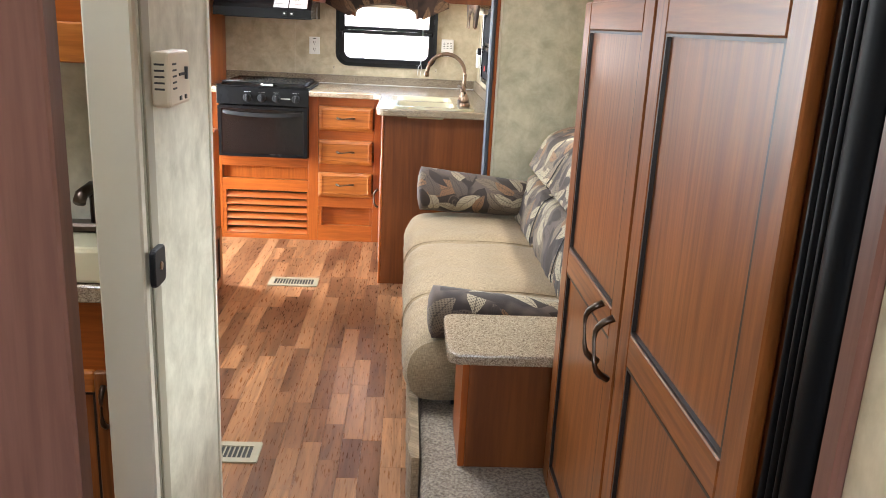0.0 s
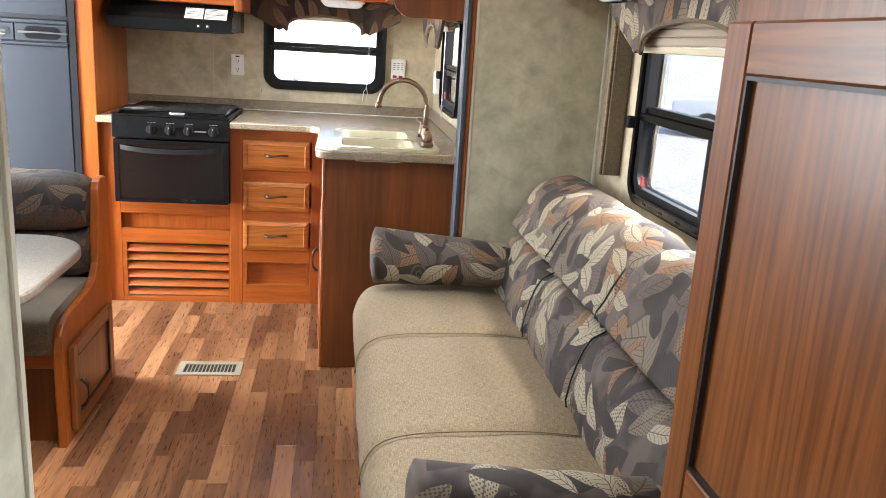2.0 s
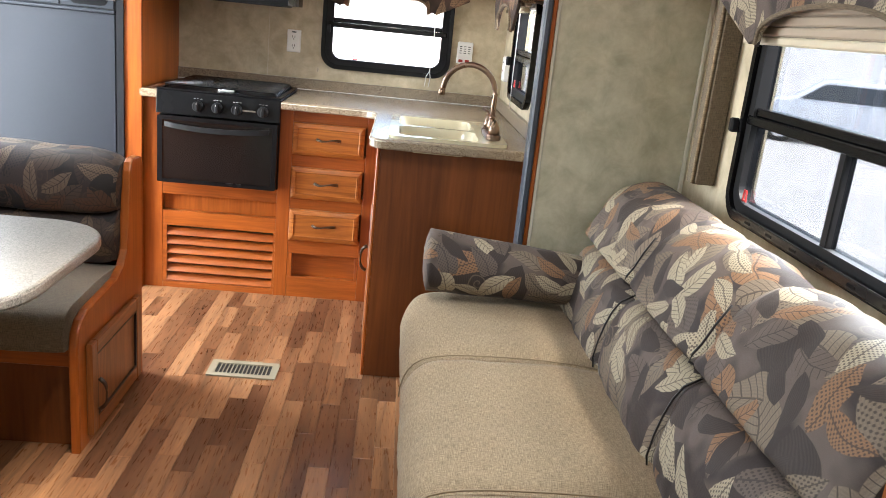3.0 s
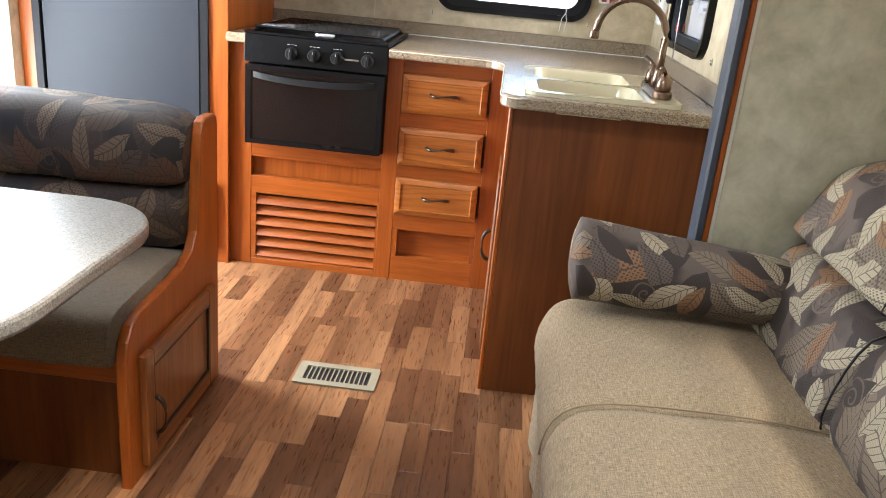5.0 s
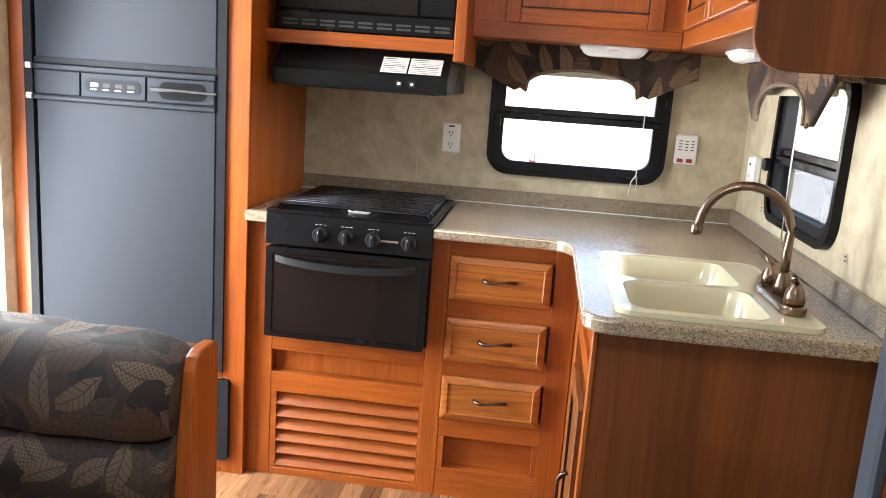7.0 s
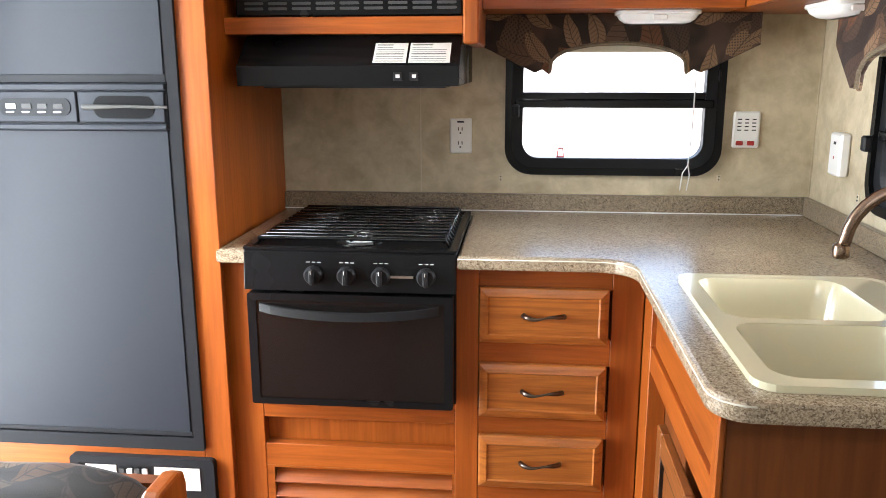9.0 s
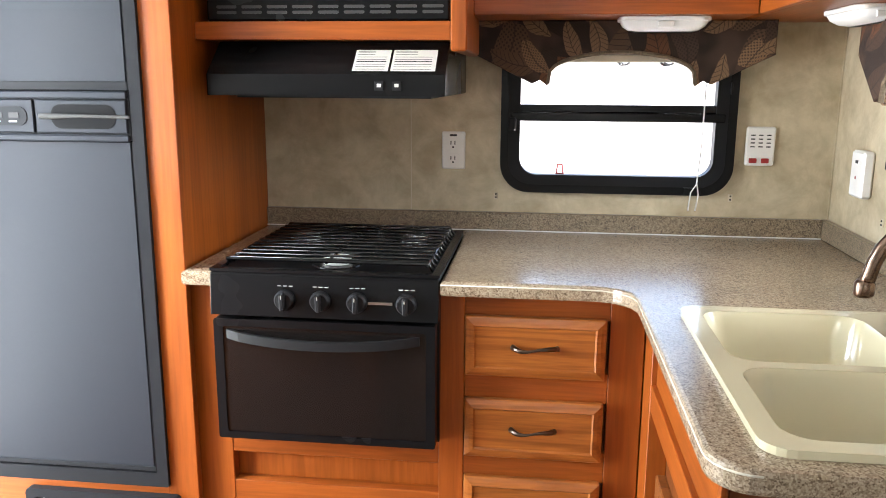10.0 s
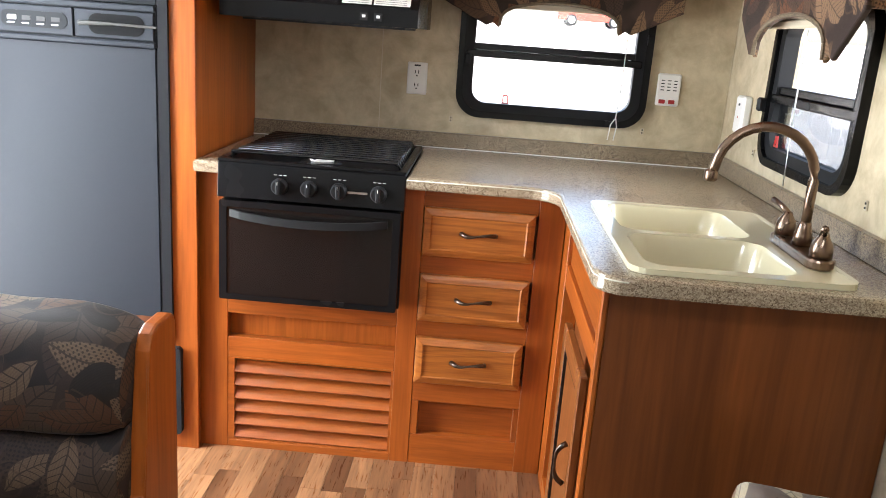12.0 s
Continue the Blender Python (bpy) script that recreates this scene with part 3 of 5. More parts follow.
part("bulb", prism(rounded(0.376, 0.43, 0.856, 0.905, 0.022), "z", 0.0, TOP - 0.002), "rubber", seal, "", True)
for y in (0.9125, 0.9275, 0.9425):
    part("rib", prism(rounded(0.384, 0.43, y - 0.0065, y + 0.0065, 0.006, 4), "z", 0.0, TOP - 0.002), "rubber", seal, "", True)
tagged(link("trim_slide_near_wood", box(0.385, 0.468, 0.822, 0.853, 0.0, TOP - 0.002, 0.004), "door"), "dark wood strip beside the slide-out seal", "trim", kind="structure")
tagged(link("wall_slide_return", box(0.395, 0.62, 0.60, 0.8205, 0.0, TOP - 0.002), "wall"), "tan wall return by the bedroom", "wall", kind="structure")
tagged(link("trim_kitchen_corner", box(RIGHT - 0.005, RIGHT - 0.0005, BACK - 0.005, BACK - 0.0005, 1.0, TOP - 0.002, 0.001), "wall"), "tan corner strip of the kitchen walls", "trim", kind="structure")
tagged(link("trim_wall_seam", box(-0.7515, -0.7485, BACK - 0.0018, BACK - 0.0002, 1.0, 1.48), "beige"), "narrow seam strip in the kitchen wallpaper", "trim", kind="structure")


# ---- windows ----
def window(name, axis, d, a0, a1, b0, b1, bar, inward, label, mullion=None, latch_a=None, upper="glass", lower="glass"):
    """Black radius-corner trailer window; d is the wall's face, inward the sign of the way into the room."""
    mid = AX[axis]((a0 + a1) / 2, b0, d)
    th = empty(name, *mid, label, "window", kind="structure")
    ro = rounded(a0, a1, b0, b1, 0.085, 8)
    ri = rounded(a0 + 0.022, a1 - 0.022, b0 + 0.022, b1 - 0.022, 0.07, 8)
    rj = rounded(a0 + 0.056, a1 - 0.056, b0 + 0.052, b1 - 0.045, 0.05, 8)
    i = inward
    part("window_frame", ring(ro, ri, axis, d - 0.002 * i, d + 0.024 * i), "black", th)
    part("inner_frame", ring(ri, rj, axis, d - 0.03 * i, d + 0.012 * i), "blackmatt", th)
    part("meeting_rail", merge(box(*rail(axis, a0 + 0.03, a1 - 0.03, bar - 0.026, bar - 0.001, d - 0.026 * i, d + 0.016 * i), 0.003), box(*rail(axis, a0 + 0.03, a1 - 0.03, bar - 0.0005, bar + 0.022, d - 0.026 * i, d + 0.006 * i), 0.003)), "black", th)
    if mullion:
        part("mullion", box(*rail(axis, mullion - 0.014, mullion + 0.014, b0 + 0.05, bar - 0.02, d - 0.02 * i, d + 0.008 * i), 0.003), "blackmatt", th)
    p = part("pane", box(*rail(axis, a0 + 0.03, a1 - 0.03, b0 + 0.03, bar - 0.01, d - 0.010 * i, d - 0.006 * i)), lower, th)
    p.visible_shadow = False
    p = part("pane", box(*rail(axis, a0 + 0.03, a1 - 0.03, bar - 0.005, b1 - 0.03, d - 0.024 * i, d - 0.020 * i)), upper, th)
    p.visible_shadow = False
    if latch_a is not None:
        part("latch", box(*rail(axis, latch_a - 0.012, latch_a + 0.012, bar - 0.055, bar - 0.015, d + 0.02 * i, d + 0.045 * i), 0.005), "blackmatt", th)
    return th


def rail(axis, a0, a1, b0, b1, d0, d1):
    d0, d1 = min(d0, d1), max(d0, d1)
    return {"x": (d0, d1, a0, a1, b0, b1), "y": (a0, a1, d0, d1, b0, b1)}[axis]


window("window_1", "y", BACK, -0.479, 0.193, 1.064, 1.53, 1.30, -1, "black-framed window over the kitchen counter", latch_a=-0.445)
window("window_2", "x", RIGHT, 4.70, 5.32, 1.04, 1.49, 1.245, -1, "black-framed window beside the sink", latch_a=5.31, lower="glass_tint")
window("window_3", "x", SLIDE_X, 2.65, 3.69, 0.905, 1.53, 1.195, -1, "wide black-framed window behind the sofa", 3.155, 3.70, "glass_tint", "glass_tint")
track = empty("window_track", SLIDE_X, 3.17, 0.905, "black sill track with drain slots under the sofa window", "window track")
part("ledge", box(SLIDE_X - 0.036, SLIDE_X - 0.0255, 2.74, 3.60, 0.913, 0.938, 0.003), "black", track)
for k in range(6):
    part("slot", box(SLIDE_X - 0.0372, SLIDE_X - 0.0362, 2.82 + k * 0.13, 2.85 + k * 0.13, 0.922, 0.929), "rubber", track)
window("window_4", "x", LEFT, 2.67, 4.23, 0.92, 1.58, 1.25, 1, "black-framed window beside the dinette")


def clip_tab(x, y, z, axis):
    o = [(0, 0), (0.026, 0), (0.021, 0.032), (0.005, 0.032)]
    i = [(0.005, 0.005), (0.021, 0.005), (0.018, 0.027), (0.008, 0.027)]
    at = (lambda p: [(x + a, z + b) for a, b in p]) if axis == "y" else (lambda p: [(y + a, z + b) for a, b in p])
    d = y if axis == "y" else x
    return tagged(link("release_tab", ring(at(o), at(i), axis, d, d + 0.004), "red"), "small red emergency release tab on the window", "window tab")


clip_tab(-0.315, BACK - 0.006, 1.118, "y")
clip_tab(SLIDE_X - 0.008, 3.585, 0.962, "x")
clip_tab(RIGHT - 0.008, 5.20, 1.098, "x")


# ---- soft window dressing ----
def valance_outline(a0, a1, top, side, tip, arc, k=0.235, n=14):
    """Scalloped lower edge: a slope to a notched tip, an arch, and the same back."""
    mid, w = (a0 + a1) / 2, a1 - a0
    t0, t1 = a0 + k * w, a1 - k * w
    pts = [(a0, top), (a0, side), (t0 - 0.028, tip + 0.006), (t0 - 0.006, tip + 0.016), (t0 + 0.016, tip)]
    for q in range(1, n):
        g = math.pi * q / n
        pts.append((mid - (mid - t0 - 0.016) * math.cos(g), tip + 0.012 + (arc - tip - 0.012) * math.sin(g) ** 0.8))
    pts += [(t1 - 0.016, tip), (t1 + 0.006, tip + 0.016), (t1 + 0.028, tip + 0.006), (a1, side), (a1, top)]
    return pts


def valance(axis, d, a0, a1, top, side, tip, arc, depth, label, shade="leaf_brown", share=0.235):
    th = empty("valance", *AX[axis]((a0 + a1) / 2, tip, d), label, "valance", "leaf valances")
    bm = prism(valance_outline(a0, a1, top, side, tip, arc, share), axis, d, d + 0.014, 0.004)
    part("face", flat_uv(bm, axis), shade, th)
    s = 0.0145
    for e, k in ((a0, 1), (a1, -1)):
        lo, hi = sorted((e, e + k * 0.012))
        bm = box(*rail(axis, lo, hi, side + 0.004, top, d + s, d + depth), 0.002)
        part("return", flat_uv(bm, "x" if axis == "y" else "y"), shade, th)
    # rolled welt along the arch
    pts = [AX[axis](a, b + 0.006, d - 0.001) for a, b in valance_outline(a0, a1, top, side, tip, arc, share)[4:-4]]
    part("welt", flat_uv(tube(pts, 0.006, 6), axis), "weave_dark", th)
    return th


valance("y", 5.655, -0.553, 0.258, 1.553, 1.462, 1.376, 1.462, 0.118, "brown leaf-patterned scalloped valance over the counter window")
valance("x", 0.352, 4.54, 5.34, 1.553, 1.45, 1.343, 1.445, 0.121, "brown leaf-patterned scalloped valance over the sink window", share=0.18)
valance("x", 0.83, 2.58, 3.82, 1.565, 1.50, 1.375, 1.465, 0.098, "tan and brown leaf-patterned scalloped valance over the sofa window", "leaf")


def pleated(name, axis, d, a0, a1, z0, z1, label):
    th = empty(name, *AX[axis]((a0 + a1) / 2, z0, d), label, "shade")
    n = 5
    for k in range(n):
        b = z0 + (z1 - z0) * k / n
        part("pleat", box(*rail(axis, a0, a1, b + 0.001, b + (z1 - z0) / n - 0.001, d, d + 0.03), 0.004), "shade", th)
    part("bottom_rail", box(*rail(axis, a0, a1, z0 - 0.022, z0 - 0.0005, d + 0.002, d + 0.026), 0.004), "beige", th, "pale bottom rail")
    return th


pleated("pleated_shade", "x", 0.872, 2.64, 3.70, 1.405, 1.53, "raised beige pleated shade at the sofa window")
pleated("pleated_shade", "y", 5.705, -0.47, 0.185, 1.465, 1.54, "raised beige pleated shade at the counter window")
pleated("pleated_shade", "x", 0.40, 4.71, 5.31, 1.445, 1.54, "raised beige pleated shade at the sink window")
drape = empty("side_drape", 0.89, 3.86, 0.955, "narrow padded brown fabric side panel by the sofa window", "drape")
part("pad", flat_uv(box(0.858, 0.927, 3.838, 3.895, 0.955, 1.56, 0.012, seg=3), "x"), "weave_dark", drape)
part("welt", flat_uv(tube([(0.860, 3.840, 0.96), (0.860, 3.840, 1.3), (0.860, 3.840, 1.558)], 0.006, 8), "x"), "weave", drape, "pale welt along the edge", True)
part("side", flat_uv(box(0.866, 0.927, 3.8285, 3.8375, 0.958, 1.558, 0.003), "x"), "weave_dark", drape, "brown side face")


def cord(points, label):
    tagged(link("blind_cord", tube(points, 0.0022, 5), "white", smooth=True), label, "blind cord")


cord([(0.098, 5.735, 1.46), (0.096, 5.735, 1.2), (0.090, 5.735, 1.10), (0.075, 5.735, 1.075), (0.070, 5.735, 1.022)], "thin white blind cord at the counter window")
cord([(0.090, 5.732, 1.10), (0.096, 5.732, 1.07), (0.090, 5.732, 1.022)], "thin white blind cord end at the counter window")
cord([(0.43, 5.02, 1.44), (0.43, 5.015, 1.2), (0.43, 5.0, 1.02)], "thin white blind cord at the sink window")


# ---- kitchen ----
def pull(points_fn, parent, material="darkbronze"):
    """Twisted bow pull; points_fn(s, out) gives the place at s along it, -1 to 1, and out from the face."""
    ss = lin(-1, 1, 13)
    pts = [points_fn(s, 0.006 + 0.022 * (1 - s ** 4)) for s in ss]
    rad = [0.0050 - 0.0022 * math.cos(math.pi * s) * 0.9 for s in ss]
    part("handle", tube(pts, rad, 8), material, parent, "dark bronze bow handle", True)


FACE = 5.175
base = empty("base_cabinet", -0.65, 5.45, 0, "orange cherry base cabinet with drawers and louvred vent under the counter", "cabinet")
part("carcass", box(-1.205, -0.107, FACE + 0.05, BACK - 0.002, 0.0, 0.52), "panel", base)
part("carcass", box(-0.575, -0.107, FACE + 0.05, BACK - 0.002, 0.52, 0.906), "panel", base)


def stile(x0, x1, z0, z1, mat="cherry", y0=None, name="stile"):
    part(name, box(x0, x1, (FACE if y0 is None else y0), FACE + 0.049, z0, z1, 0.0015), mat, base)


stile(-1.205, -1.115, 0, 0.906)
stile(-0.588, -0.527, 0, 0.906)
stile(-0.187, -0.107, 0, 0.906)
for z0, z1 in ((0.463, 0.528), (0.317, 0.384), (0.0, 0.028)):
    stile(-1.1145, -0.5885, z0, z1, "cherry_x", FACE + 0.001, "rail")
for z0, z1 in ((0.845, 0.906), (0.64, 0.715), (0.435, 0.515), (0.222, 0.305), (0.0, 0.105)):
    stile(-0.5265, -0.1875, z0, z1, "cherry_x", FACE + 0.001, "rail")
part("recess_panel", box(-1.1145, -0.5885, FACE + 0.035, FACE + 0.049, 0.3845, 0.4625), "cherry", base)
part("recess_panel", box(-0.5265, -0.1875, FACE + 0.035, FACE + 0.049, 0.1055, 0.2215), "cherry_x", base)
for x0, x1 in ((-0.5265, -0.504), (-0.204, -0.1875)):
    stile(x0, x1, 0.1055, 0.2215, "cherry", FACE + 0.001)
part("louvre_frame", ring([(-1.1145, 0.0285), (-0.5885, 0.0285), (-0.5885, 0.3165), (-1.1145, 0.3165)], [(-1.094, 0.034), (-0.596, 0.034), (-0.596, 0.312), (-1.094, 0.312)], "y", FACE + 0.002, FACE + 0.045), "cherry_x", base)
part("louvre_back", box(-1.094, -0.596, FACE + 0.042, FACE + 0.046, 0.034, 0.312), "bead", base)
for k in range(6):
    z = 0.040 + k * 0.0455
    o = [(FACE + 0.001, z), (FACE + 0.004, z - 0.004), (FACE + 0.036, z + 0.021), (FACE + 0.034, z + 0.029), (FACE + 0.028, z + 0.029)]
    part("slat", prism(o, "x", -1.0935, -0.5965), "cherry_x", base)


def raised_front(x0, x1, z0, z1, parent, name="drawer_front"):
    """Drawer front with a stepped, bevelled border, at the face across y."""
    bm = box(x0, x1, FACE - 0.019, FACE - 0.0005, z0, z1, 0.003)
    b2 = bmesh.new()
    rows = []
    for inset, y in ((0.003, FACE - 0.0192), (0.012, FACE - 0.023), (0.022, FACE - 0.0255), (0.026, FACE - 0.021), (0.03, FACE - 0.021)):
        rows.append([b2.verts.new((x, y, z)) for x, z in ((x0 + inset, z0 + inset), (x1 - inset, z0 + inset), (x1 - inset, z1 - inset), (x0 + inset, z1 - inset))])
    for p, q in zip(rows, rows[1:]):
        for k in range(4):
            b2.faces.new((p[k], p[(k + 1) % 4], q[(k + 1) % 4], q[k]))
    b2.faces.new(rows[-1])
    return part(name, merge(bm, b2), "oak_x", parent, "golden oak drawer front with a bevelled border")


for z0, z1 in ((0.704, 0.852), (0.497, 0.646), (0.293, 0.444)):
    f = raised_front(-0.524, -0.196, z0, z1, base)
    zm = (z0 + z1) / 2 + 0.004
    pull(lambda s, out, zm=zm: (-0.360 + 0.052 * s, FACE - 0.02 - out, zm + 0.004 * math.sin(math.pi * s)), f)

pen = empty("peninsula_cabinet", 0.18, 4.75, 0, "cherry peninsula cabinet under the sink, panels darkened as backlit", "cabinet")
part("end_panel", box(-0.105, RIGHT - 0.002, 4.345, 4.378, 0, 0.906, 0.002), "panel", pen)
part("carcass", box(-0.06, RIGHT - 0.004, 4.3785, FACE - 0.001, 0, 0.74), "panel", pen)
part("corner_post", box(-0.118, -0.1055, 4.343, 4.372, 0, 0.906, 0.003), "cherry", pen)
PX = -0.105
for y0, y1, z0, z1 in ((4.379, 4.42, 0, 0.906), (5.06, FACE - 0.001, 0, 0.906)):
    part("stile", box(PX, PX + 0.044, y0, y1, z0, z1, 0.0015), "cherry", pen)
for z0, z1 in ((0.86, 0.906), (0.68, 0.74), (0.0, 0.06)):
    part("rail", box(PX + 0.001, PX + 0.044, 4.4205, 5.0595, z0, z1, 0.0015), "cherry_y", pen)
part("false_front", box(PX + 0.012, PX + 0.044, 4.4205, 5.0595, 0.7405, 0.8595), "cherry_y", pen)


def framed_door(axis, d, out, a0, a1, b0, b1, parent, fw=0.055, mat="oak", mat_h="oak_y", bead=True, split=None, name="door"):
    """Frame-and-panel door lying on face d, standing out by 2 cm; split: the height of a middle rail."""
    lo, hi = sorted((d + out * 0.0005, d + out * 0.02))
    door = part(name, box(*rail(axis, a0, a0 + fw, b0, b1, lo, hi), 0.003), mat, parent, "brown oak framed door")
    part("stile", box(*rail(axis, a1 - fw, a1, b0, b1, lo, hi), 0.003), mat, door)
    cuts = [b0 + fw, b1 - fw] if split is None else [b0 + fw, split - fw / 2, split + fw / 2, b1 - fw]
    for z0, z1 in ((b0, b0 + fw), (b1 - fw, b1)) + (((split - fw / 2, split + fw / 2),) if split else ()):
        part("rail", box(*rail(axis, a0 + fw + 0.0005, a1 - fw - 0.0005, z0, z1, lo, hi - 0.0005 if out > 0 else hi), 0.003), mat_h, door)
    for z0, z1 in zip(cuts[::2], cuts[1::2]):
        l2, h2 = sorted((d + out * 0.001, d + out * 0.011))
        part("panel", box(*rail(axis, a0 + fw + 0.001, a1 - fw - 0.001, z0 + 0.0005, z1 - 0.0005, l2, h2)), mat, door)
        if bead:
            o = [(a0 + fw, z0), (a1 - fw, z0), (a1 - fw, z1), (a0 + fw, z1)]
            g = 0.005
            i = [(a0 + fw + g, z0 + g), (a1 - fw - g, z0 + g), (a1 - fw - g, z1 - g), (a0 + fw + g, z1 - g)]
            part("bead", ring(o, i, axis, d + out * 0.0112, d + out * 0.0185), "bead", door, "dark bead round the panel")
    return door


dr = framed_door("x", PX, -1, 4.455, 4.80, 0.085, 0.66, pen, 0.05, "oak", "oak_y", True)
pull(lambda s, out: (PX - 0.02 - out, 4.478, 0.44 + 0.05 * s), dr)

# countertop: an L with a rounded inner corner and a rounded free end
CT, CB = 0.943, 0.9065
out = [(-1.204, BACK - 0.001), (-1.204, 5.13), (-1.128, 5.13), (-1.128, BACK - 0.09), (-0.578, BACK - 0.09), (-0.578, 5.112)]
for k in range(7):
    g = radians(90 - 90 * k / 6)
    out.append((-0.237 + 0.09 * math.cos(g), 5.022 + 0.09 * math.sin(g)))
for k in range(7):
    g = radians(180 + 90 * k / 6)
    out.append((-0.087 + 0.06 * math.cos(g), 4.325 + 0.06 * math.sin(g)))
out += [(RIGHT - 0.001, 4.265), (RIGHT - 0.001, BACK - 0.001)]
SX0, SX1, SY0, SY1 = -0.08, 0.35, 4.30, 4.945


def counter():
    """Worktop in slabs, leaving the sink's cut-out open."""
    bm = prism([p for p in out], "z", CB, CT, 0.008)
    return bm


top = tagged(link("countertop", counter(), "granite"), "speckled brown granite-look laminate L-shaped countertop", "countertop")
hole = link("cut", box(SX0 + 0.02, SX1 - 0.085, SY0 + 0.02, SY1 - 0.02, CB - 0.1, CT + 0.1), "granite")
md = top.modifiers.new("cut", "BOOLEAN")
md.object, md.operation, md.solver = hole, "DIFFERENCE", "EXACT"
dg = bpy.context.evaluated_depsgraph_get()
cutmesh = bpy.data.meshes.new_from_object(top.evaluated_get(dg))
top.modifiers.clear()
top.data = cutmesh
bpy.data.objects.remove(hole)

rimline = [(a, b, CT - 0.0082) for a, b in out[5:-2]]
part("edge_line", tube(rimline, 0.0016, 6), "jamb", top, "pale seam line along the front edge", True)

bs = empty("backsplash", -0.37, BACK, CT, "low speckled granite-look backsplash along the kitchen walls", "backsplash")
part("strip", box(-1.204, RIGHT - 0.021, BACK - 0.02, BACK - 0.001, CT + 0.001, 1.0, 0.002), "granite_dark", bs)
part("strip", box(RIGHT - 0.0205, RIGHT - 0.001, 4.267, BACK - 0.001, CT + 0.001, 1.0, 0.002), "granite_dark", bs)
part("caulk", box(-1.204, RIGHT - 0.021, BACK - 0.0235, BACK - 0.0202, CT + 0.001, CT + 0.004), "white", bs)

# sink
sink = empty("sink", 0.14, 4.68, CT, "cream acrylic double-bowl kitchen sink set in the counter", "sink")
RZ = CT + 0.012
ymid = 4.61


def bowl(x0, x1, y0, y1, depth):
    bm = bmesh.new()
    prev = None
    for inset, z, r in ((0.0, RZ - 0.001, 0.045), (0.006, RZ - 0.012, 0.042), (0.016, RZ - depth * 0.6, 0.05), (0.03, RZ - depth + 0.02, 0.05), (0.06, RZ - depth, 0.04)):
        rowv = [bm.verts.new((a, b, z)) for a, b in rounded(x0 + inset, x1 - inset, y0 + inset, y1 - inset, r, 5)]
        if prev:
            for k in range(len(rowv)):
                j = (k + 1) % len(rowv)
                bm.faces.new((prev[k], prev[j], rowv[j], rowv[k]))
        prev = rowv
    bm.faces.new(prev)
    return bm


def sink_rim():
    bm = ring(rounded(SX0, SX1, SY0, SY1, 0.04, 5), rounded(SX0 + 0.012, SX1 - 0.012, SY0 + 0.012, SY1 - 0.012, 0.035, 5), "z", CT + 0.0005, RZ)
    bx0, bx1 = SX0 + 0.035, SX1 - 0.10
    return bm, bx0, bx1


rim, bx0, bx1 = sink_rim()
part("rim", rim, "cream", sink)
deck = bmesh.new()
holes_o = [rounded(bx0, bx1, SY0 + 0.033, ymid - 0.014, 0.045, 5), rounded(bx0, bx1, ymid + 0.014, SY1 - 0.033, 0.045, 5)]
edge = rounded(SX0 + 0.0115, SX1 - 0.0115, SY0 + 0.0115, SY1 - 0.0115, 0.035, 5)
for o in [edge] + holes_o:
    vs = [deck.verts.new((a, b, RZ - 0.0005)) for a, b in o]
    for k in range(len(vs)):
        deck.edges.new((vs[k], vs[(k + 1) % len(vs)]))
bmesh.ops.triangle_fill(deck, edges=list(deck.edges), use_beauty=True)
part("deck", deck, "cream", sink)
part("bowl", bowl(bx0, bx1, SY0 + 0.033, ymid - 0.014, 0.16), "cream", sink, "", True)
part("bowl", bowl(bx0, bx1, ymid + 0.014, SY1 - 0.033, 0.16), "cream", sink, "", True)
for yc in ((SY0 + 0.033 + ymid - 0.014) / 2, (SY1 - 0.033 + ymid + 0.014) / 2):
    part("drain", lathe([(0.03, 0.0005), (0.03, 0.003), (0.02, 0.002), (0.019, 0.0012)], ((bx0 + bx1) / 2, yc, RZ - 0.16)), "steel", sink)

# faucet
FX, FY = 0.303, 4.505
fau = empty("faucet", FX, FY, RZ, "bronze high-arc kitchen faucet with two lever handles", "faucet")
part("base_plate", prism(rounded(FX - 0.028, FX + 0.028, FY - 0.125, FY + 0.125, 0.026), "z", RZ, RZ + 0.022, 0.006), "bronze", fau)
arc = [(FX, FY, RZ + 0.02), (FX, FY, RZ + 0.12)]
R = 0.10
dx, dy = -0.98, 0.1
for k in range(0, 15):
    g = math.pi * k / 14 * 0.97
    arc.append((FX + dx * R * (1 - math.cos(g)), FY + dy * R * (1 - math.cos(g)), RZ + 0.158 + R * math.sin(g)))
arc.append((arc[-1][0] - 0.004, arc[-1][1] + 0.002, arc[-1][2] - 0.014))
part("spout", tube(arc, 0.0105, 12), "bronze", fau, "", True)
e = arc[-1]
part("aerator", lathe([(0.012, -0.012), (0.014, -0.008), (0.014, 0.008), (0.011, 0.012)], (e[0], e[1], e[2] - 0.004)), "bronze", fau, "", True)
part("collar", lathe([(0.019, 0), (0.019, 0.02), (0.013, 0.045), (0.011, 0.05)], (FX, FY, RZ + 0.0221)), "bronze", fau, "", True)
for s in (-1, 1):
    c = (FX, FY + s * 0.098, RZ + 0.0221)
    h = part("handle", lathe([(0.021, 0), (0.022, 0.015), (0.019, 0.03), (0.011, 0.042), (0.009, 0.05)], c), "bronze", fau, "", True)
    part("lever", tube([(c[0], c[1], c[2] + 0.045), (c[0] - 0.008, c[1] + s * 0.016, c[2] + 0.058), (c[0] - 0.02, c[1] + s * 0.045, c[2] + 0.066)], [0.008, 0.006, 0.0075], 8), "bronze", h, "", True)

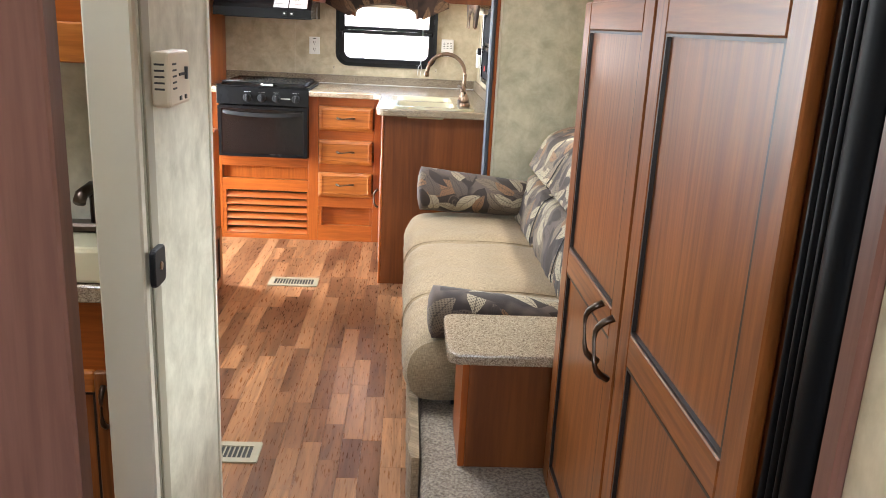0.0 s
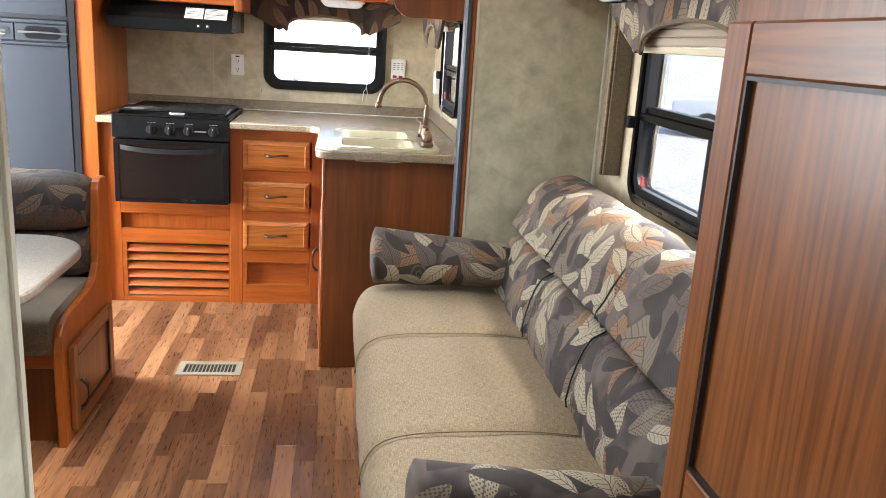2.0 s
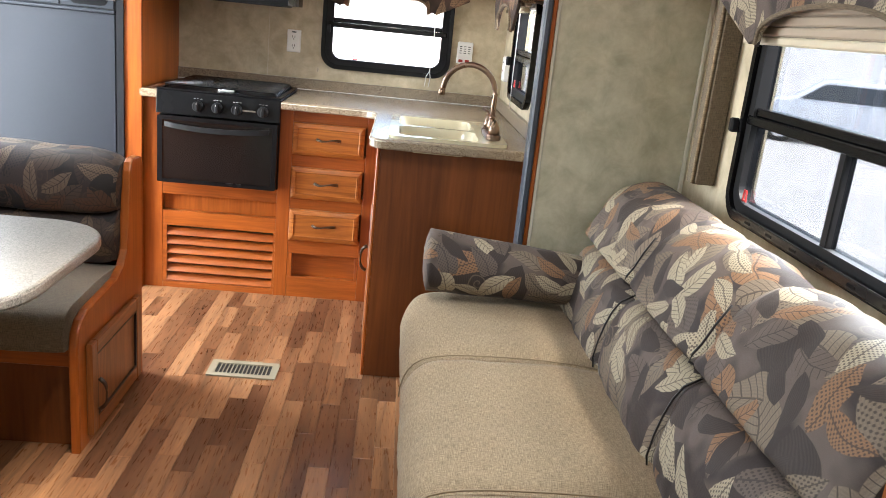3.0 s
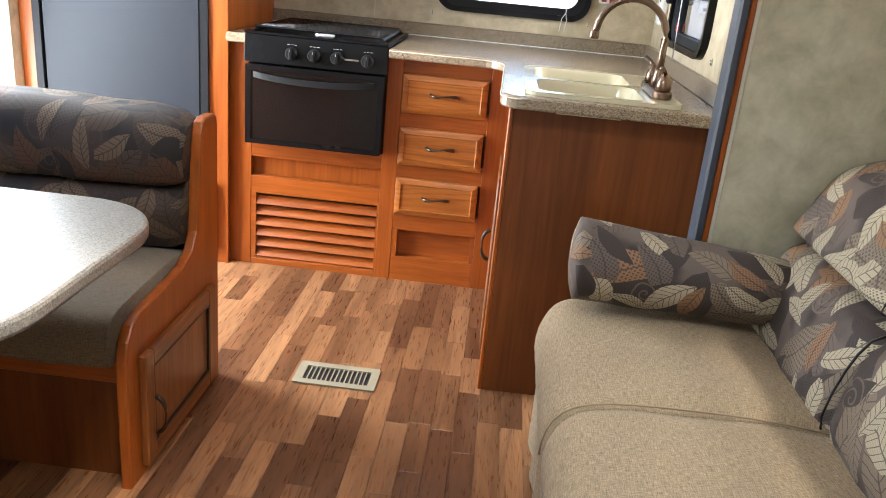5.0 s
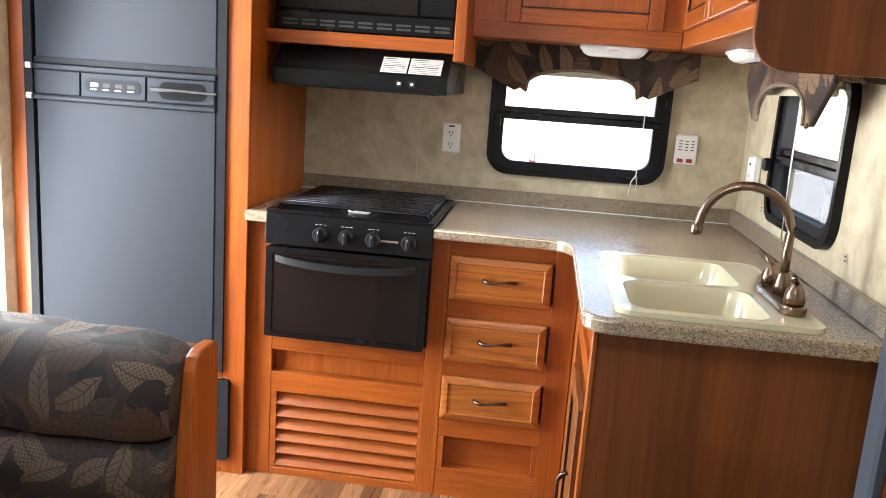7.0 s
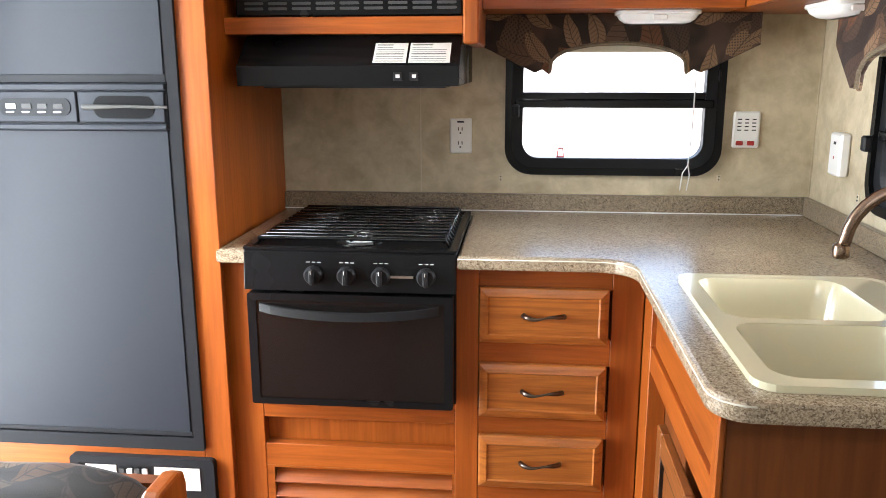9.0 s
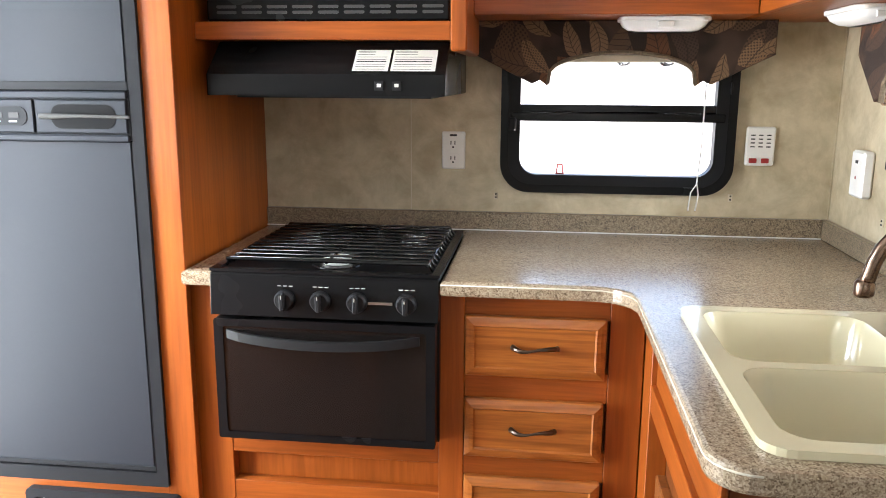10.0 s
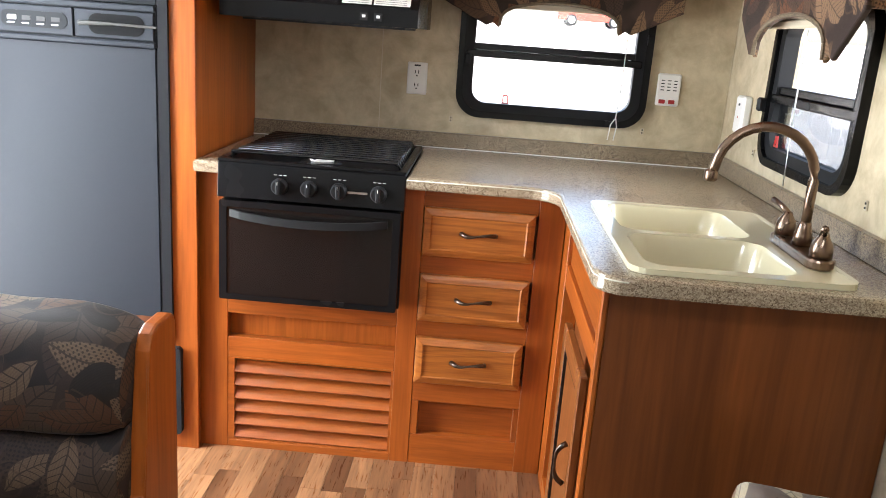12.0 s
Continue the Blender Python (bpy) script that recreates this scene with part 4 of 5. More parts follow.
# range
X0, X1 = -1.126, -0.580
rg = empty("gas_range", (X0 + X1) / 2, 5.4, 0.53, "black gas range with four knobs and an oven door", "range")
part("body", box(X0 + 0.004, X1 - 0.004, FACE - 0.02, BACK - 0.093, 0.53, CT - 0.006), "black", rg)
part("cooktop", box(X0, X1, 5.115, BACK - 0.091, CT - 0.0055, CT + 0.006, 0.004), "cooktop", rg)
part("cooktop_rim", ring([(X0, 5.115), (X1, 5.115), (X1, BACK - 0.091), (X0, BACK - 0.091)], [(X0 + 0.018, 5.133), (X1 - 0.018, 5.133), (X1 - 0.018, BACK - 0.109), (X0 + 0.018, BACK - 0.109)], "z", CT + 0.0062, CT + 0.013), "black", rg)
cp = part("control_panel", prism([(5.105, 0.846), (5.154, 0.846), (5.154, 0.942), (5.113, 0.942)], "x", X0 + 0.001, X1 - 0.001, 0.002), "black", rg)
for xk in (-0.942, -0.857, -0.770, -0.655):
    c = (xk, 5.1085, 0.888)
    kb = part("knob", lathe([(0.024, 0.0), (0.024, -0.012), (0.021, -0.017), (0.0195, -0.019)], c, "y", 24), "blackmatt", cp, "", False)
    part("grip", box(xk - 0.006, xk + 0.006, 5.074, 5.0895, 0.868, 0.908, 0.003), "blackmatt", kb)
    part("pointer", box(xk - 0.0007, xk + 0.0007, 5.0732, 5.0738, 0.897, 0.906), "label", kb)
    for q in range(3):
        part("mark", box(xk - 0.018 + q * 0.014, xk - 0.009 + q * 0.014, 5.1065, 5.1085, 0.920, 0.9214), "label", cp)
part("badge", box(-0.745, -0.688, 5.1045, 5.1075, 0.884, 0.890), "steel", cp, "plain silver badge bar")
od = part("oven_door", prism(rounded(X0 + 0.006, X1 - 0.008, 0.533, 0.836, 0.006), "y", 5.113, 5.152, 0.004), "black", rg)
bm = ring(rounded(X0 + 0.006, X1 - 0.008, 0.533, 0.836, 0.006), rounded(X0 + 0.028, X1 - 0.030, 0.55, 0.818, 0.006), "y", 5.106, 5.1125)
part("bezel", bm, "black", od)
part("oven_glass", box(X0 + 0.028, X1 - 0.030, 5.109, 5.1125, 0.551, 0.817), "ovenglass", od)
ss = lin(-1, 1, 15)
bm = bmesh.new()
prev = None
for s in ss:
    x = -0.857 + 0.232 * s
    y = 5.106 - 0.034 * (1 - s * s) ** 0.7
    z = 0.776 + 0.012 * s * s
    rowv = [bm.verts.new((x, y, z)), bm.verts.new((x, y, z + 0.022)), bm.verts.new((x, y + 0.010, z + 0.022)), bm.verts.new((x, y + 0.010, z))]
    if prev:
        for k in range(4):
            bm.faces.new((prev[k], prev[(k + 1) % 4], rowv[(k + 1) % 4], rowv[k]))
    else:
        bm.faces.new(rowv)
    prev = rowv
bm.faces.new(prev)
part("handle", bm, "blackmatt", od)
gz = CT + 0.030
gr = part("grate", tube([(X0 + 0.03, 5.15, gz), (X1 - 0.03, 5.15, gz)], 0.0045, 8), "grate", rg, "black wire cooking grate")
for k in range(12):
    y = 5.168 + k * 0.042
    pts = [(X0 + 0.022, y, gz - 0.02), (X0 + 0.034, y, gz), (X1 - 0.034, y, gz), (X1 - 0.022, y, gz - 0.02)]
    part("bar", tube(pts, 0.0038, 8), "grate", gr, "", True)
for xk in (X0 + 0.034, (X0 + X1) / 2, X1 - 0.034):
    part("bar", tube([(xk, 5.15, gz - 0.004), (xk, 5.645, gz - 0.004)], 0.004, 8), "grate", gr, "", True)
for xc, yc in ((-0.845, 5.226), (-1.0, 5.50), (-0.70, 5.50)):
    bu = part("burner", lathe([(0.062, 0), (0.06, 0.003), (0.035, 0.004)], (xc, yc, CT + 0.0062), n=24), "black", rg)
    part("burner_cap", lathe([(0.036, 0.004), (0.038, 0.008), (0.034, 0.012), (0.034, 0.018), (0.030, 0.0205), (0.012, 0.021)], (xc, yc, CT + 0.0062), n=24), "alloy", bu, "bright metal burner cap")

# hood
hd = empty("range_hood", -0.87, 5.5, 1.35, "black sloping range hood with two paper labels", "range hood")
part("shell", prism([(5.25, 1.353), (BACK - 0.002, 1.353), (BACK - 0.002, 1.482), (5.345, 1.482), (5.25, 1.403)], "x", -1.166, -0.585, 0.003), "black", hd)
part("filter", box(-1.12, -0.63, 5.33, 5.70, 1.346, 1.3525), "fridgetrim", hd)
for x0, x1 in ((-0.808, -0.722), (-0.716, -0.610)):
    t = Vector((0, 0.095, 0.079)).normalized()
    n = Vector((0, -0.079, 0.095)).normalized()
    o = Vector((0, 5.25, 1.403)) + n * 0.0036
    bm = bmesh.new()
    vs = [bm.verts.new((x, *(o + t * d + n * h).yz)) for h in (0, 0.0008) for x, d in ((x0, 0.008), (x1, 0.008), (x1, 0.086), (x0, 0.086))]
    for f in ((0, 1, 2, 3), (4, 5, 6, 7), (0, 1, 5, 4), (1, 2, 6, 5), (2, 3, 7, 6), (3, 0, 4, 7)):
        bm.faces.new([vs[i] for i in f])
    lb = part("paper_label", bm, "label", hd, "white printed warning label")
    for k in range(8):
        d = 0.013 + k * 0.009
        w = (x1 - x0) * (0.9 if k < 6 else 0.55)
        hgt = 0.0035 if k in (3, 7) else 0.0016
        bm = bmesh.new()
        vs = [bm.verts.new((x, *(o + t * (d + e) + n * 0.0012).yz)) for x, e in ((x0 + 0.006, 0), (x0 + w, 0), (x0 + w, hgt), (x0 + 0.006, hgt))]
        bm.faces.new(vs)
        part("print", bm, "ink", lb)
for xk in (-0.742, -0.70):
    sw = part("switch", box(xk - 0.011, xk + 0.011, 5.2465, 5.2497, 1.366, 1.388, 0.001), "blackmatt", hd)
    part("symbol", box(xk - 0.005, xk + 0.005, 5.2455, 5.2463, 1.374, 1.382), "label", sw)

# upper cabinets
uc = empty("wall_cabinet", -0.87, 5.53, 1.485, "orange cherry wall cabinet holding the microwave above the hood", "wall cabinet")
part("bottom", box(-1.205, -0.5405, 5.31, BACK - 0.002, 1.4845, 1.50), "cherry_x", uc)
part("rail", box(-1.205, -0.5785, 5.29, 5.3095, 1.484, 1.527, 0.002), "cherry_x", uc)
part("stile", box(-0.578, -0.539, 5.286, BACK - 0.002, 1.458, TOP - 0.002, 0.004), "cherry", uc)
mw = empty("microwave", -0.87, 5.5, 1.53, "black built-in microwave with a slotted vent strip", "microwave")
part("case", box(-1.186, -0.58, 5.335, BACK - 0.01, 1.501, 1.99), "blackmatt", mw)
fr = part("vent_strip", box(-1.175, -0.582, 5.298, 5.3345, 1.529, 1.592, 0.004), "black", mw)
for k in range(9):
    x = -1.15 + k * 0.063
    for dz in (0.0, 0.013):
        part("slot", prism(rounded(x, x + 0.05, 1.545 + dz, 1.552 + dz, 0.003, 3), "y", 5.2965, 5.2979), "ink", fr)
part("door", box(-1.175, -0.70, 5.292, 5.3345, 1.594, 1.93, 0.006), "ovenglass", mw)
part("keypad", box(-0.697, -0.582, 5.294, 5.3345, 1.594, 1.93, 0.004), "black", mw)

UB = 1.553
ub = empty("wall_cabinet", -0.19, 5.6, UB, "orange cherry wall cabinet over the counter window", "wall cabinet")
part("body", box(-0.5385, 0.157, 5.4805, BACK - 0.002, UB, TOP - 0.002), "cherry_x", ub)
part("rail", box(-0.5385, 0.157, 5.46, 5.480, UB, UB + 0.055, 0.002), "cherry_x", ub)
part("face", box(-0.5385, 0.157, 5.461, 5.480, UB + 0.0555, TOP - 0.002), "cherry", ub)
framed_door("y", 5.4605, -1, -0.43, 0.09, UB + 0.052, 1.97, ub, 0.05, "cherry", "cherry_x", True)
ur = empty("wall_cabinet", 0.32, 4.95, UB, "orange cherry wall cabinet with a rounded end panel", "wall cabinet")
part("body", box(0.1795, RIGHT - 0.002, 4.4225, BACK - 0.002, UB, TOP - 0.002), "cherry_y", ur)
part("face", box(0.1585, 0.179, 4.4225, 5.459, UB, TOP - 0.002, 0.002), "cherry_y", ur)
part("end_panel", prism(rounded(0.14, RIGHT - 0.002, 1.462, TOP - 0.002, [0.075, 0.001, 0.001, 0.001], 8), "y", 4.402, 4.422, 0.003), "panel", ur)
framed_door("x", 0.158, -1, 4.95, 5.36, UB + 0.052, 1.97, ur, 0.05, "cherry", "cherry_y", True)
framed_door("x", 0.158, -1, 4.50, 4.93, UB + 0.052, 1.97, ur, 0.05, "cherry", "cherry_y", True)


def puck(x, y, z, w, d, label):
    th = empty("cabinet_lamp", x, y, z, label, "lamp", "under-cabinet lamps")
    part("base", prism(rounded(x - w / 2, x + w / 2, y - d / 2, y + d / 2, 0.03), "z", z - 0.012, z - 0.0005, 0.003), "white", th)
    bm = bmesh.new()
    prev = None
    for k, (i, h) in enumerate(((0.006, 0.012), (0.012, 0.024), (0.026, 0.034), (0.045, 0.038))):
        rowv = [bm.verts.new((a, b, z - h)) for a, b in rounded(x - w / 2 + i, x + w / 2 - i, y - d / 2 + i, y + d / 2 - i, 0.025, 5)]
        if prev:
            for q in range(len(rowv)):
                bm.faces.new((prev[q], prev[(q + 1) % len(rowv)], rowv[(q + 1) % len(rowv)], rowv[q]))
        prev = rowv
    bm.faces.new(prev)
    part("lens", bm, "lens", th, "ribbed clear lens", True)
    part("switch", box(x - 0.02, x + 0.02, y - d / 2 - 0.002, y - d / 2 + 0.006, z - 0.028, z - 0.014, 0.002), "white", th)


puck(-0.055, 5.56, UB, 0.23, 0.11, "white twin lamp under the wall cabinet")
puck(0.345, 5.30, UB, 0.12, 0.23, "white twin lamp under the wall cabinet by the sink")

# tall cabinet and fridge
TF = 5.14
tc = empty("tall_cabinet", -1.6, 5.4, 0, "tall orange cherry cabinet round the fridge", "cabinet")
part("side_panel", box(-1.222, -1.2055, TF + 0.022, BACK - 0.002, 0, TOP - 0.002, 0.001), "cherry", tc)
part("stile", box(-1.275, -1.197, TF, TF + 0.0215, 0, TOP - 0.002, 0.002), "cherry", tc)
part("stile", box(LEFT + 0.001, -1.96, TF, TF + 0.0215, 0, TOP - 0.002, 0.002), "cherry", tc)
part("rail", box(-1.9595, -1.2755, TF + 0.001, TF + 0.0215, 0.0, 0.372, 0.002), "cherry_x", tc)
part("rail", box(-1.9595, -1.2755, TF + 0.001, TF + 0.0215, 1.83, TOP - 0.002, 0.002), "cherry_x", tc)
part("back", box(LEFT + 0.001, -1.2225, BACK - 0.02, BACK - 0.002, 0, TOP - 0.002), "panel", tc)
fg = empty("fridge", -1.62, 5.4, 0.375, "dark grey two-door absorption fridge with black trim", "fridge")
part("body", box(-1.955, -1.28, TF + 0.03, BACK - 0.03, 0.375, 1.825), "fridgetrim", fg)
o = rounded(-1.959, -1.272, 0.375, 1.826, 0.004, 2)
i = rounded(-1.93, -1.300, 0.412, 1.80, 0.004, 2)
part("trim_frame", ring(o, i, "y", TF - 0.012, TF + 0.029), "fridgetrim", fg, "black trim frame")
for z0, z1 in ((0.416, 1.247), (1.364, 1.796)):
    d = part("door", box(-1.922, -1.308, TF - 0.005, TF + 0.028, z0, z1, 0.003), "fridge", fg, "dark grey textured door panel")
    zz = (z0, z0 + 0.012) if z0 < 1 else (z0, z0 + 0.02)
    part("edge_strip", box(-1.926, -1.304, TF - 0.009, TF - 0.0052, zz[0], zz[1], 0.001), "fridgetrim", d)
    part("edge_strip", box(-1.304, -1.297, TF - 0.010, TF - 0.0052, z0, z1, 0.001), "black", d)
cb = part("control_band", box(-1.928, -1.302, TF - 0.008, TF + 0.028, 1.249, 1.362, 0.003), "fridgetrim", fg)
part("ledge", box(-1.926, -1.304, TF - 0.020, TF - 0.0082, 1.247, 1.262, 0.003), "fridge", cb)
part("ledge", box(-1.926, -1.304, TF - 0.020, TF - 0.0082, 1.345, 1.362, 0.003), "fridge", cb)
part("blank_plate", box(-1.915, -1.765, TF - 0.014, TF - 0.0082, 1.266, 1.342, 0.002), "fridge", cb)
pl = part("display_plate", box(-1.76, -1.54, TF - 0.014, TF - 0.0082, 1.266, 1.342, 0.002), "fridge", cb)
dp = part("display", prism(rounded(-1.745, -1.555, 1.282, 1.326, 0.02), "y", TF - 0.0165, TF - 0.0142), "fridgetrim", pl)
for k in range(4):
    part("key", box(-1.725 + k * 0.042, -1.70 + k * 0.042, TF - 0.0182, TF - 0.0167, 1.30, 1.312), "label" if k == 0 else "ink", dp)
    part("print", box(-1.726 + k * 0.042, -1.706 + k * 0.042, TF - 0.0176, TF - 0.0167, 1.290, 1.293), "label", dp)
hp = part("latch_plate", box(-1.535, -1.31, TF - 0.014, TF - 0.0082, 1.266, 1.342, 0.002), "fridge", cb)
part("cup", prism(rounded(-1.495, -1.335, 1.276, 1.332, 0.026), "y", TF - 0.0155, TF - 0.0142), "rubber", hp)
part("lever", tube([(-1.52, TF - 0.020, 1.304), (-1.42, TF - 0.021, 1.306), (-1.30, TF - 0.020, 1.304)], [0.007, 0.0036, 0.0036], 8), "latchgrey", hp, "grey latch lever")
for z in (1.256, 1.352):
    part("hinge", box(-1.945, -1.922, TF - 0.03, TF - 0.0125, z - 0.008, z + 0.012, 0.003), "steel", fg)
lv = empty("fuse_panel", -1.45, TF, 0.06, "black framed service panel under the fridge", "panel")
part("frame", ring(rounded(-1.66, -1.245, 0.06, 0.352, 0.012, 3), rounded(-1.635, -1.27, 0.085, 0.33, 0.006, 3), "y", TF - 0.022, TF - 0.0005), "fridgetrim", lv)
part("cover", box(-1.635, -1.27, TF - 0.012, TF - 0.0006, 0.085, 0.33), "blackmatt", lv)
part("window_strip", box(-1.62, -1.53, TF - 0.0145, TF - 0.0122, 0.255, 0.322), "label", lv)
part("window_strip", box(-1.42, -1.29, TF - 0.0145, TF - 0.0122, 0.255, 0.322), "label", lv)
for k in range(4):
    part("breaker", box(-1.52 + k * 0.022, -1.505 + k * 0.022, TF - 0.02, TF - 0.0122, 0.26, 0.315, 0.001), "white" if k % 2 else "ink", lv)


# wall fittings
ol = empty("power_outlet", -0.62, BACK, 1.128, "white duplex power outlet on the wallpaper", "outlet")
pt = part("plate", box(-0.656, -0.585, BACK - 0.006, BACK - 0.0005, 1.128, 1.240, 0.003), "white", ol)
for z in (1.158, 1.203):
    f = part("socket", prism(rounded(-0.637, -0.604, z - 0.016, z + 0.016, 0.006, 3), "y", BACK - 0.0085, BACK - 0.0062), "white", pt)
    for x in (-0.628, -0.616):
        part("slot", box(x - 0.0015, x + 0.0015, BACK - 0.0092, BACK - 0.0086, z - 0.002, z + 0.009), "ink", f)
    part("slot", box(-0.624, -0.619, BACK - 0.0092, BACK - 0.0086, z - 0.012, z - 0.007), "ink", f)
part("label", box(-0.632, -0.61, BACK - 0.0068, BACK - 0.0062, 1.226, 1.232), "ink", pt)
mp = empty("monitor_panel", 0.265, BACK, 1.153, "white tank monitor panel with two red switches", "panel")
pt = part("plate", box(0.225, 0.307, BACK - 0.010, BACK - 0.0005, 1.153, 1.265, 0.005), "white", mp)
for k in range(2):
    part("switch", box(0.236 + k * 0.034, 0.258 + k * 0.034, BACK - 0.015, BACK - 0.0102, 1.161, 1.175, 0.002), "red", pt)
for r in range(4):
    for c in range(3):
        part("mark", box(0.238 + c * 0.022, 0.25 + c * 0.022, BACK - 0.0108, BACK - 0.0102, 1.206 + r * 0.011, 1.2095 + r * 0.011), "ink", pt)
gd = empty("gas_detector", RIGHT, 5.525, 1.10, "white plastic gas detector on the side wall", "detector")
pt = part("case", box(RIGHT - 0.03, RIGHT - 0.0005, 5.485, 5.565, 1.10, 1.22, 0.006), "white", gd)
part("display", box(RIGHT - 0.0312, RIGHT - 0.0302, 5.517, 5.533, 1.188, 1.196), "ink", pt)
part("light", box(RIGHT - 0.0312, RIGHT - 0.0302, 5.522, 5.528, 1.148, 1.155), "red", pt)
for x, z in ((-0.491, 1.049), (0.195, 1.057)):
    th = empty("screw_plate", x, BACK, z, "tiny bronze cord cleat on the wallpaper", "cleat")
    part("plate", box(x - 0.006, x + 0.006, BACK - 0.004, BACK - 0.0005, z - 0.011, z + 0.011, 0.001), "beige", th)
    for dz in (-0.005, 0.005):
        part("screw", lathe([(0.0028, 0), (0.0025, -0.002)], (x, BACK - 0.004, z + dz), "y", 8), "ink", th)

for y, z in ((5.40, 1.055), (4.62, 1.05)):
    th = empty("screw_plate", RIGHT, y, z, "tiny bronze cord cleat beside the sink window", "cleat")
    part("plate", box(RIGHT - 0.004, RIGHT - 0.0005, y - 0.006, y + 0.006, z - 0.011, z + 0.011, 0.001), "beige", th)
    for dz in (-0.005, 0.005):
        part("screw", lathe([(0.0028, 0), (0.0025, -0.002)], (RIGHT - 0.004, y, z + dz), "x", 8), "ink", th)

# ---- sofa ----
SY_N, SY_F = 2.42, 4.07
SEAMS = (2.84, 3.50)
sofa = empty("sofa", 0.45, 3.2, 0.24, "beige woven sofa with leaf-patterned back and roll arms", "sofa")


def pinch(y, ends):
    """How far the padding draws in next to a seam, 0 to 1."""
    d = min(abs(y - s) for s in ends)
    return math.exp(-(d / 0.022) ** 2) + 0.45 * math.exp(-(d / 0.08) ** 2)


def profile_at(points, s):
    """A place along a polyline by its share of the length."""
    ls = [math.dist(a, b) for a, b in zip(points, points[1:])]
    t = s * sum(ls)
    for (a, b), l in zip(zip(points, points[1:]), ls):
        if t <= l or b is points[-1]:
            k = min(t / l, 1)
            return (a[0] + (b[0] - a[0]) * k, a[1] + (b[1] - a[1]) * k)
        t -= l


def spline(points, n):
    """A smooth line through points."""
    res = []
    p = [points[0], *points, points[-1]]
    for k in range(1, len(p) - 2):
        for q in range(n):
            t = q / n
            res.append(tuple(0.5 * (2 * p[k][d] + (p[k + 1][d] - p[k - 1][d]) * t + (2 * p[k - 1][d] - 5 * p[k][d] + 4 * p[k + 1][d] - p[k + 2][d]) * t * t + (3 * p[k][d] - p[k - 1][d] - 3 * p[k + 1][d] + p[k + 2][d]) * t ** 3) for d in (0, 1)))
    res.append(points[-1])
    return res


seat_line = spline([(0.62, 0.465), (0.45, 0.485), (0.25, 0.487), (0.12, 0.478), (0.05, 0.45), (0.018, 0.39), (0.02, 0.32), (0.06, 0.275), (0.16, 0.268)], 5)
back_line = spline([(0.56, 0.44), (0.545, 0.50), (0.565, 0.60), (0.598, 0.670), (0.65, 0.70), (0.598, 0.728), (0.618, 0.77), (0.665, 0.86), (0.735, 0.915), (0.82, 0.925), (0.885, 0.885), (0.912, 0.80), (0.914, 0.5)], 4)


def capped(bm, nu, nv):
    """Closes both ends of a swept sheet."""
    bm.verts.ensure_lookup_table()
    lay = bm.loops.layers.uv.verify()
    for i in (0, nu - 1):
        vs = [bm.verts[i * nv + k] for k in range(nv)]
        f = bm.faces.new(vs)
        for lp in f.loops:
            c = lp.vert.co
            lp[lay].uv = (c.x + c.y, c.z)
    return bm


def padded(line, y0, y1, amount, wrinkle, along=0.02):
    """A padded cushion: the line swept along y, drawn in at its two ends."""
    ys = sorted({*lin(y0, y1, int((y1 - y0) / along)), y0 + 0.004, y1 - 0.004, y0 + 0.012, y1 - 0.012})
    cx = sum(p[0] for p in line) / len(line) + 0.1
    cz = sum(p[1] for p in line) / len(line) - 0.1
    cum = [0]
    for a, b in zip(line, line[1:]):
        cum.append(cum[-1] + math.dist(a, b))

    def at(y, k):
        x, z = line[int(k)]
        d = Vector((cx - x, cz - z))
        d.normalize()
        a = amount * pinch(y, (y0, y1)) + wrinkle * noise.noise(Vector((y * 9, cum[int(k)] * 9, 3.3))) + wrinkle * 0.5 * noise.noise(Vector((y * 25, cum[int(k)] * 14, 7)))
        return (x + d.x * a, y, z + d.y * a)

    bm = sheet(at, ys, list(range(len(line))), lambda y, k: (y, cum[int(k)]))
    return capped(bm, len(ys), len(line))


ends = [SY_N, *SEAMS, SY_F]
for a, b in zip(ends, ends[1:]):
    part("seat_cushion", padded(seat_line, a, b, 0.012, 0.005), "weave", sofa, "beige woven seat cushion", True)
for yb in SEAMS:
    part("seam", tube([(x, yb, z - 0.004) for x, z in seat_line[2:30:2]], 0.0022, 6), "weave", sofa, "stitched seam of the seat", True)
b_ends = [SY_N - 0.02, 2.99, 3.52, SY_F]
for a, b in zip(b_ends, b_ends[1:]):
    part("back_cushion", padded(back_line, a, b, 0.016, 0.009), "leaf", sofa, "leaf-patterned back cushion", True)
for yb in b_ends[1:-1]:
    part("piping", tube([(x + 0.004, yb, z - 0.004) for x, z in back_line[2:30:2]], 0.0028, 6), "bead", sofa, "dark seam piping", True)
part("frame", box(0.17, 0.90, SY_N + 0.03, SY_F - 0.01, 0.245, 0.44), "blackmatt", sofa)


def arm(y, z, r, x0, x1):
    """A bolster arm lying across the seat, with softly domed ends."""
    def at(k, g):
        s = k
        x = x0 + (x1 - x0) * s
        q = r * (1 - 0.18 * s) * min(1.0, (max(s, 0.0) / 0.03) ** 0.4 if s < 0.03 else 1.0)
        a = 2 * math.pi * g
        w = 0.004 * noise.noise(Vector((x * 11, math.cos(a) * 2, math.sin(a) * 2)))
        return (x, y + (q + w) * math.cos(a) * 0.95, z + (q + w) * math.sin(a) - 0.035 * s)

    ks = [0.0, 0.004, 0.012, 0.03, *lin(0.07, 1.0, 22)]
    return sheet(at, ks, lin(0, 1, 29), lambda k, g: (x0 + (x1 - x0) * k + y, g * 6.28 * r))


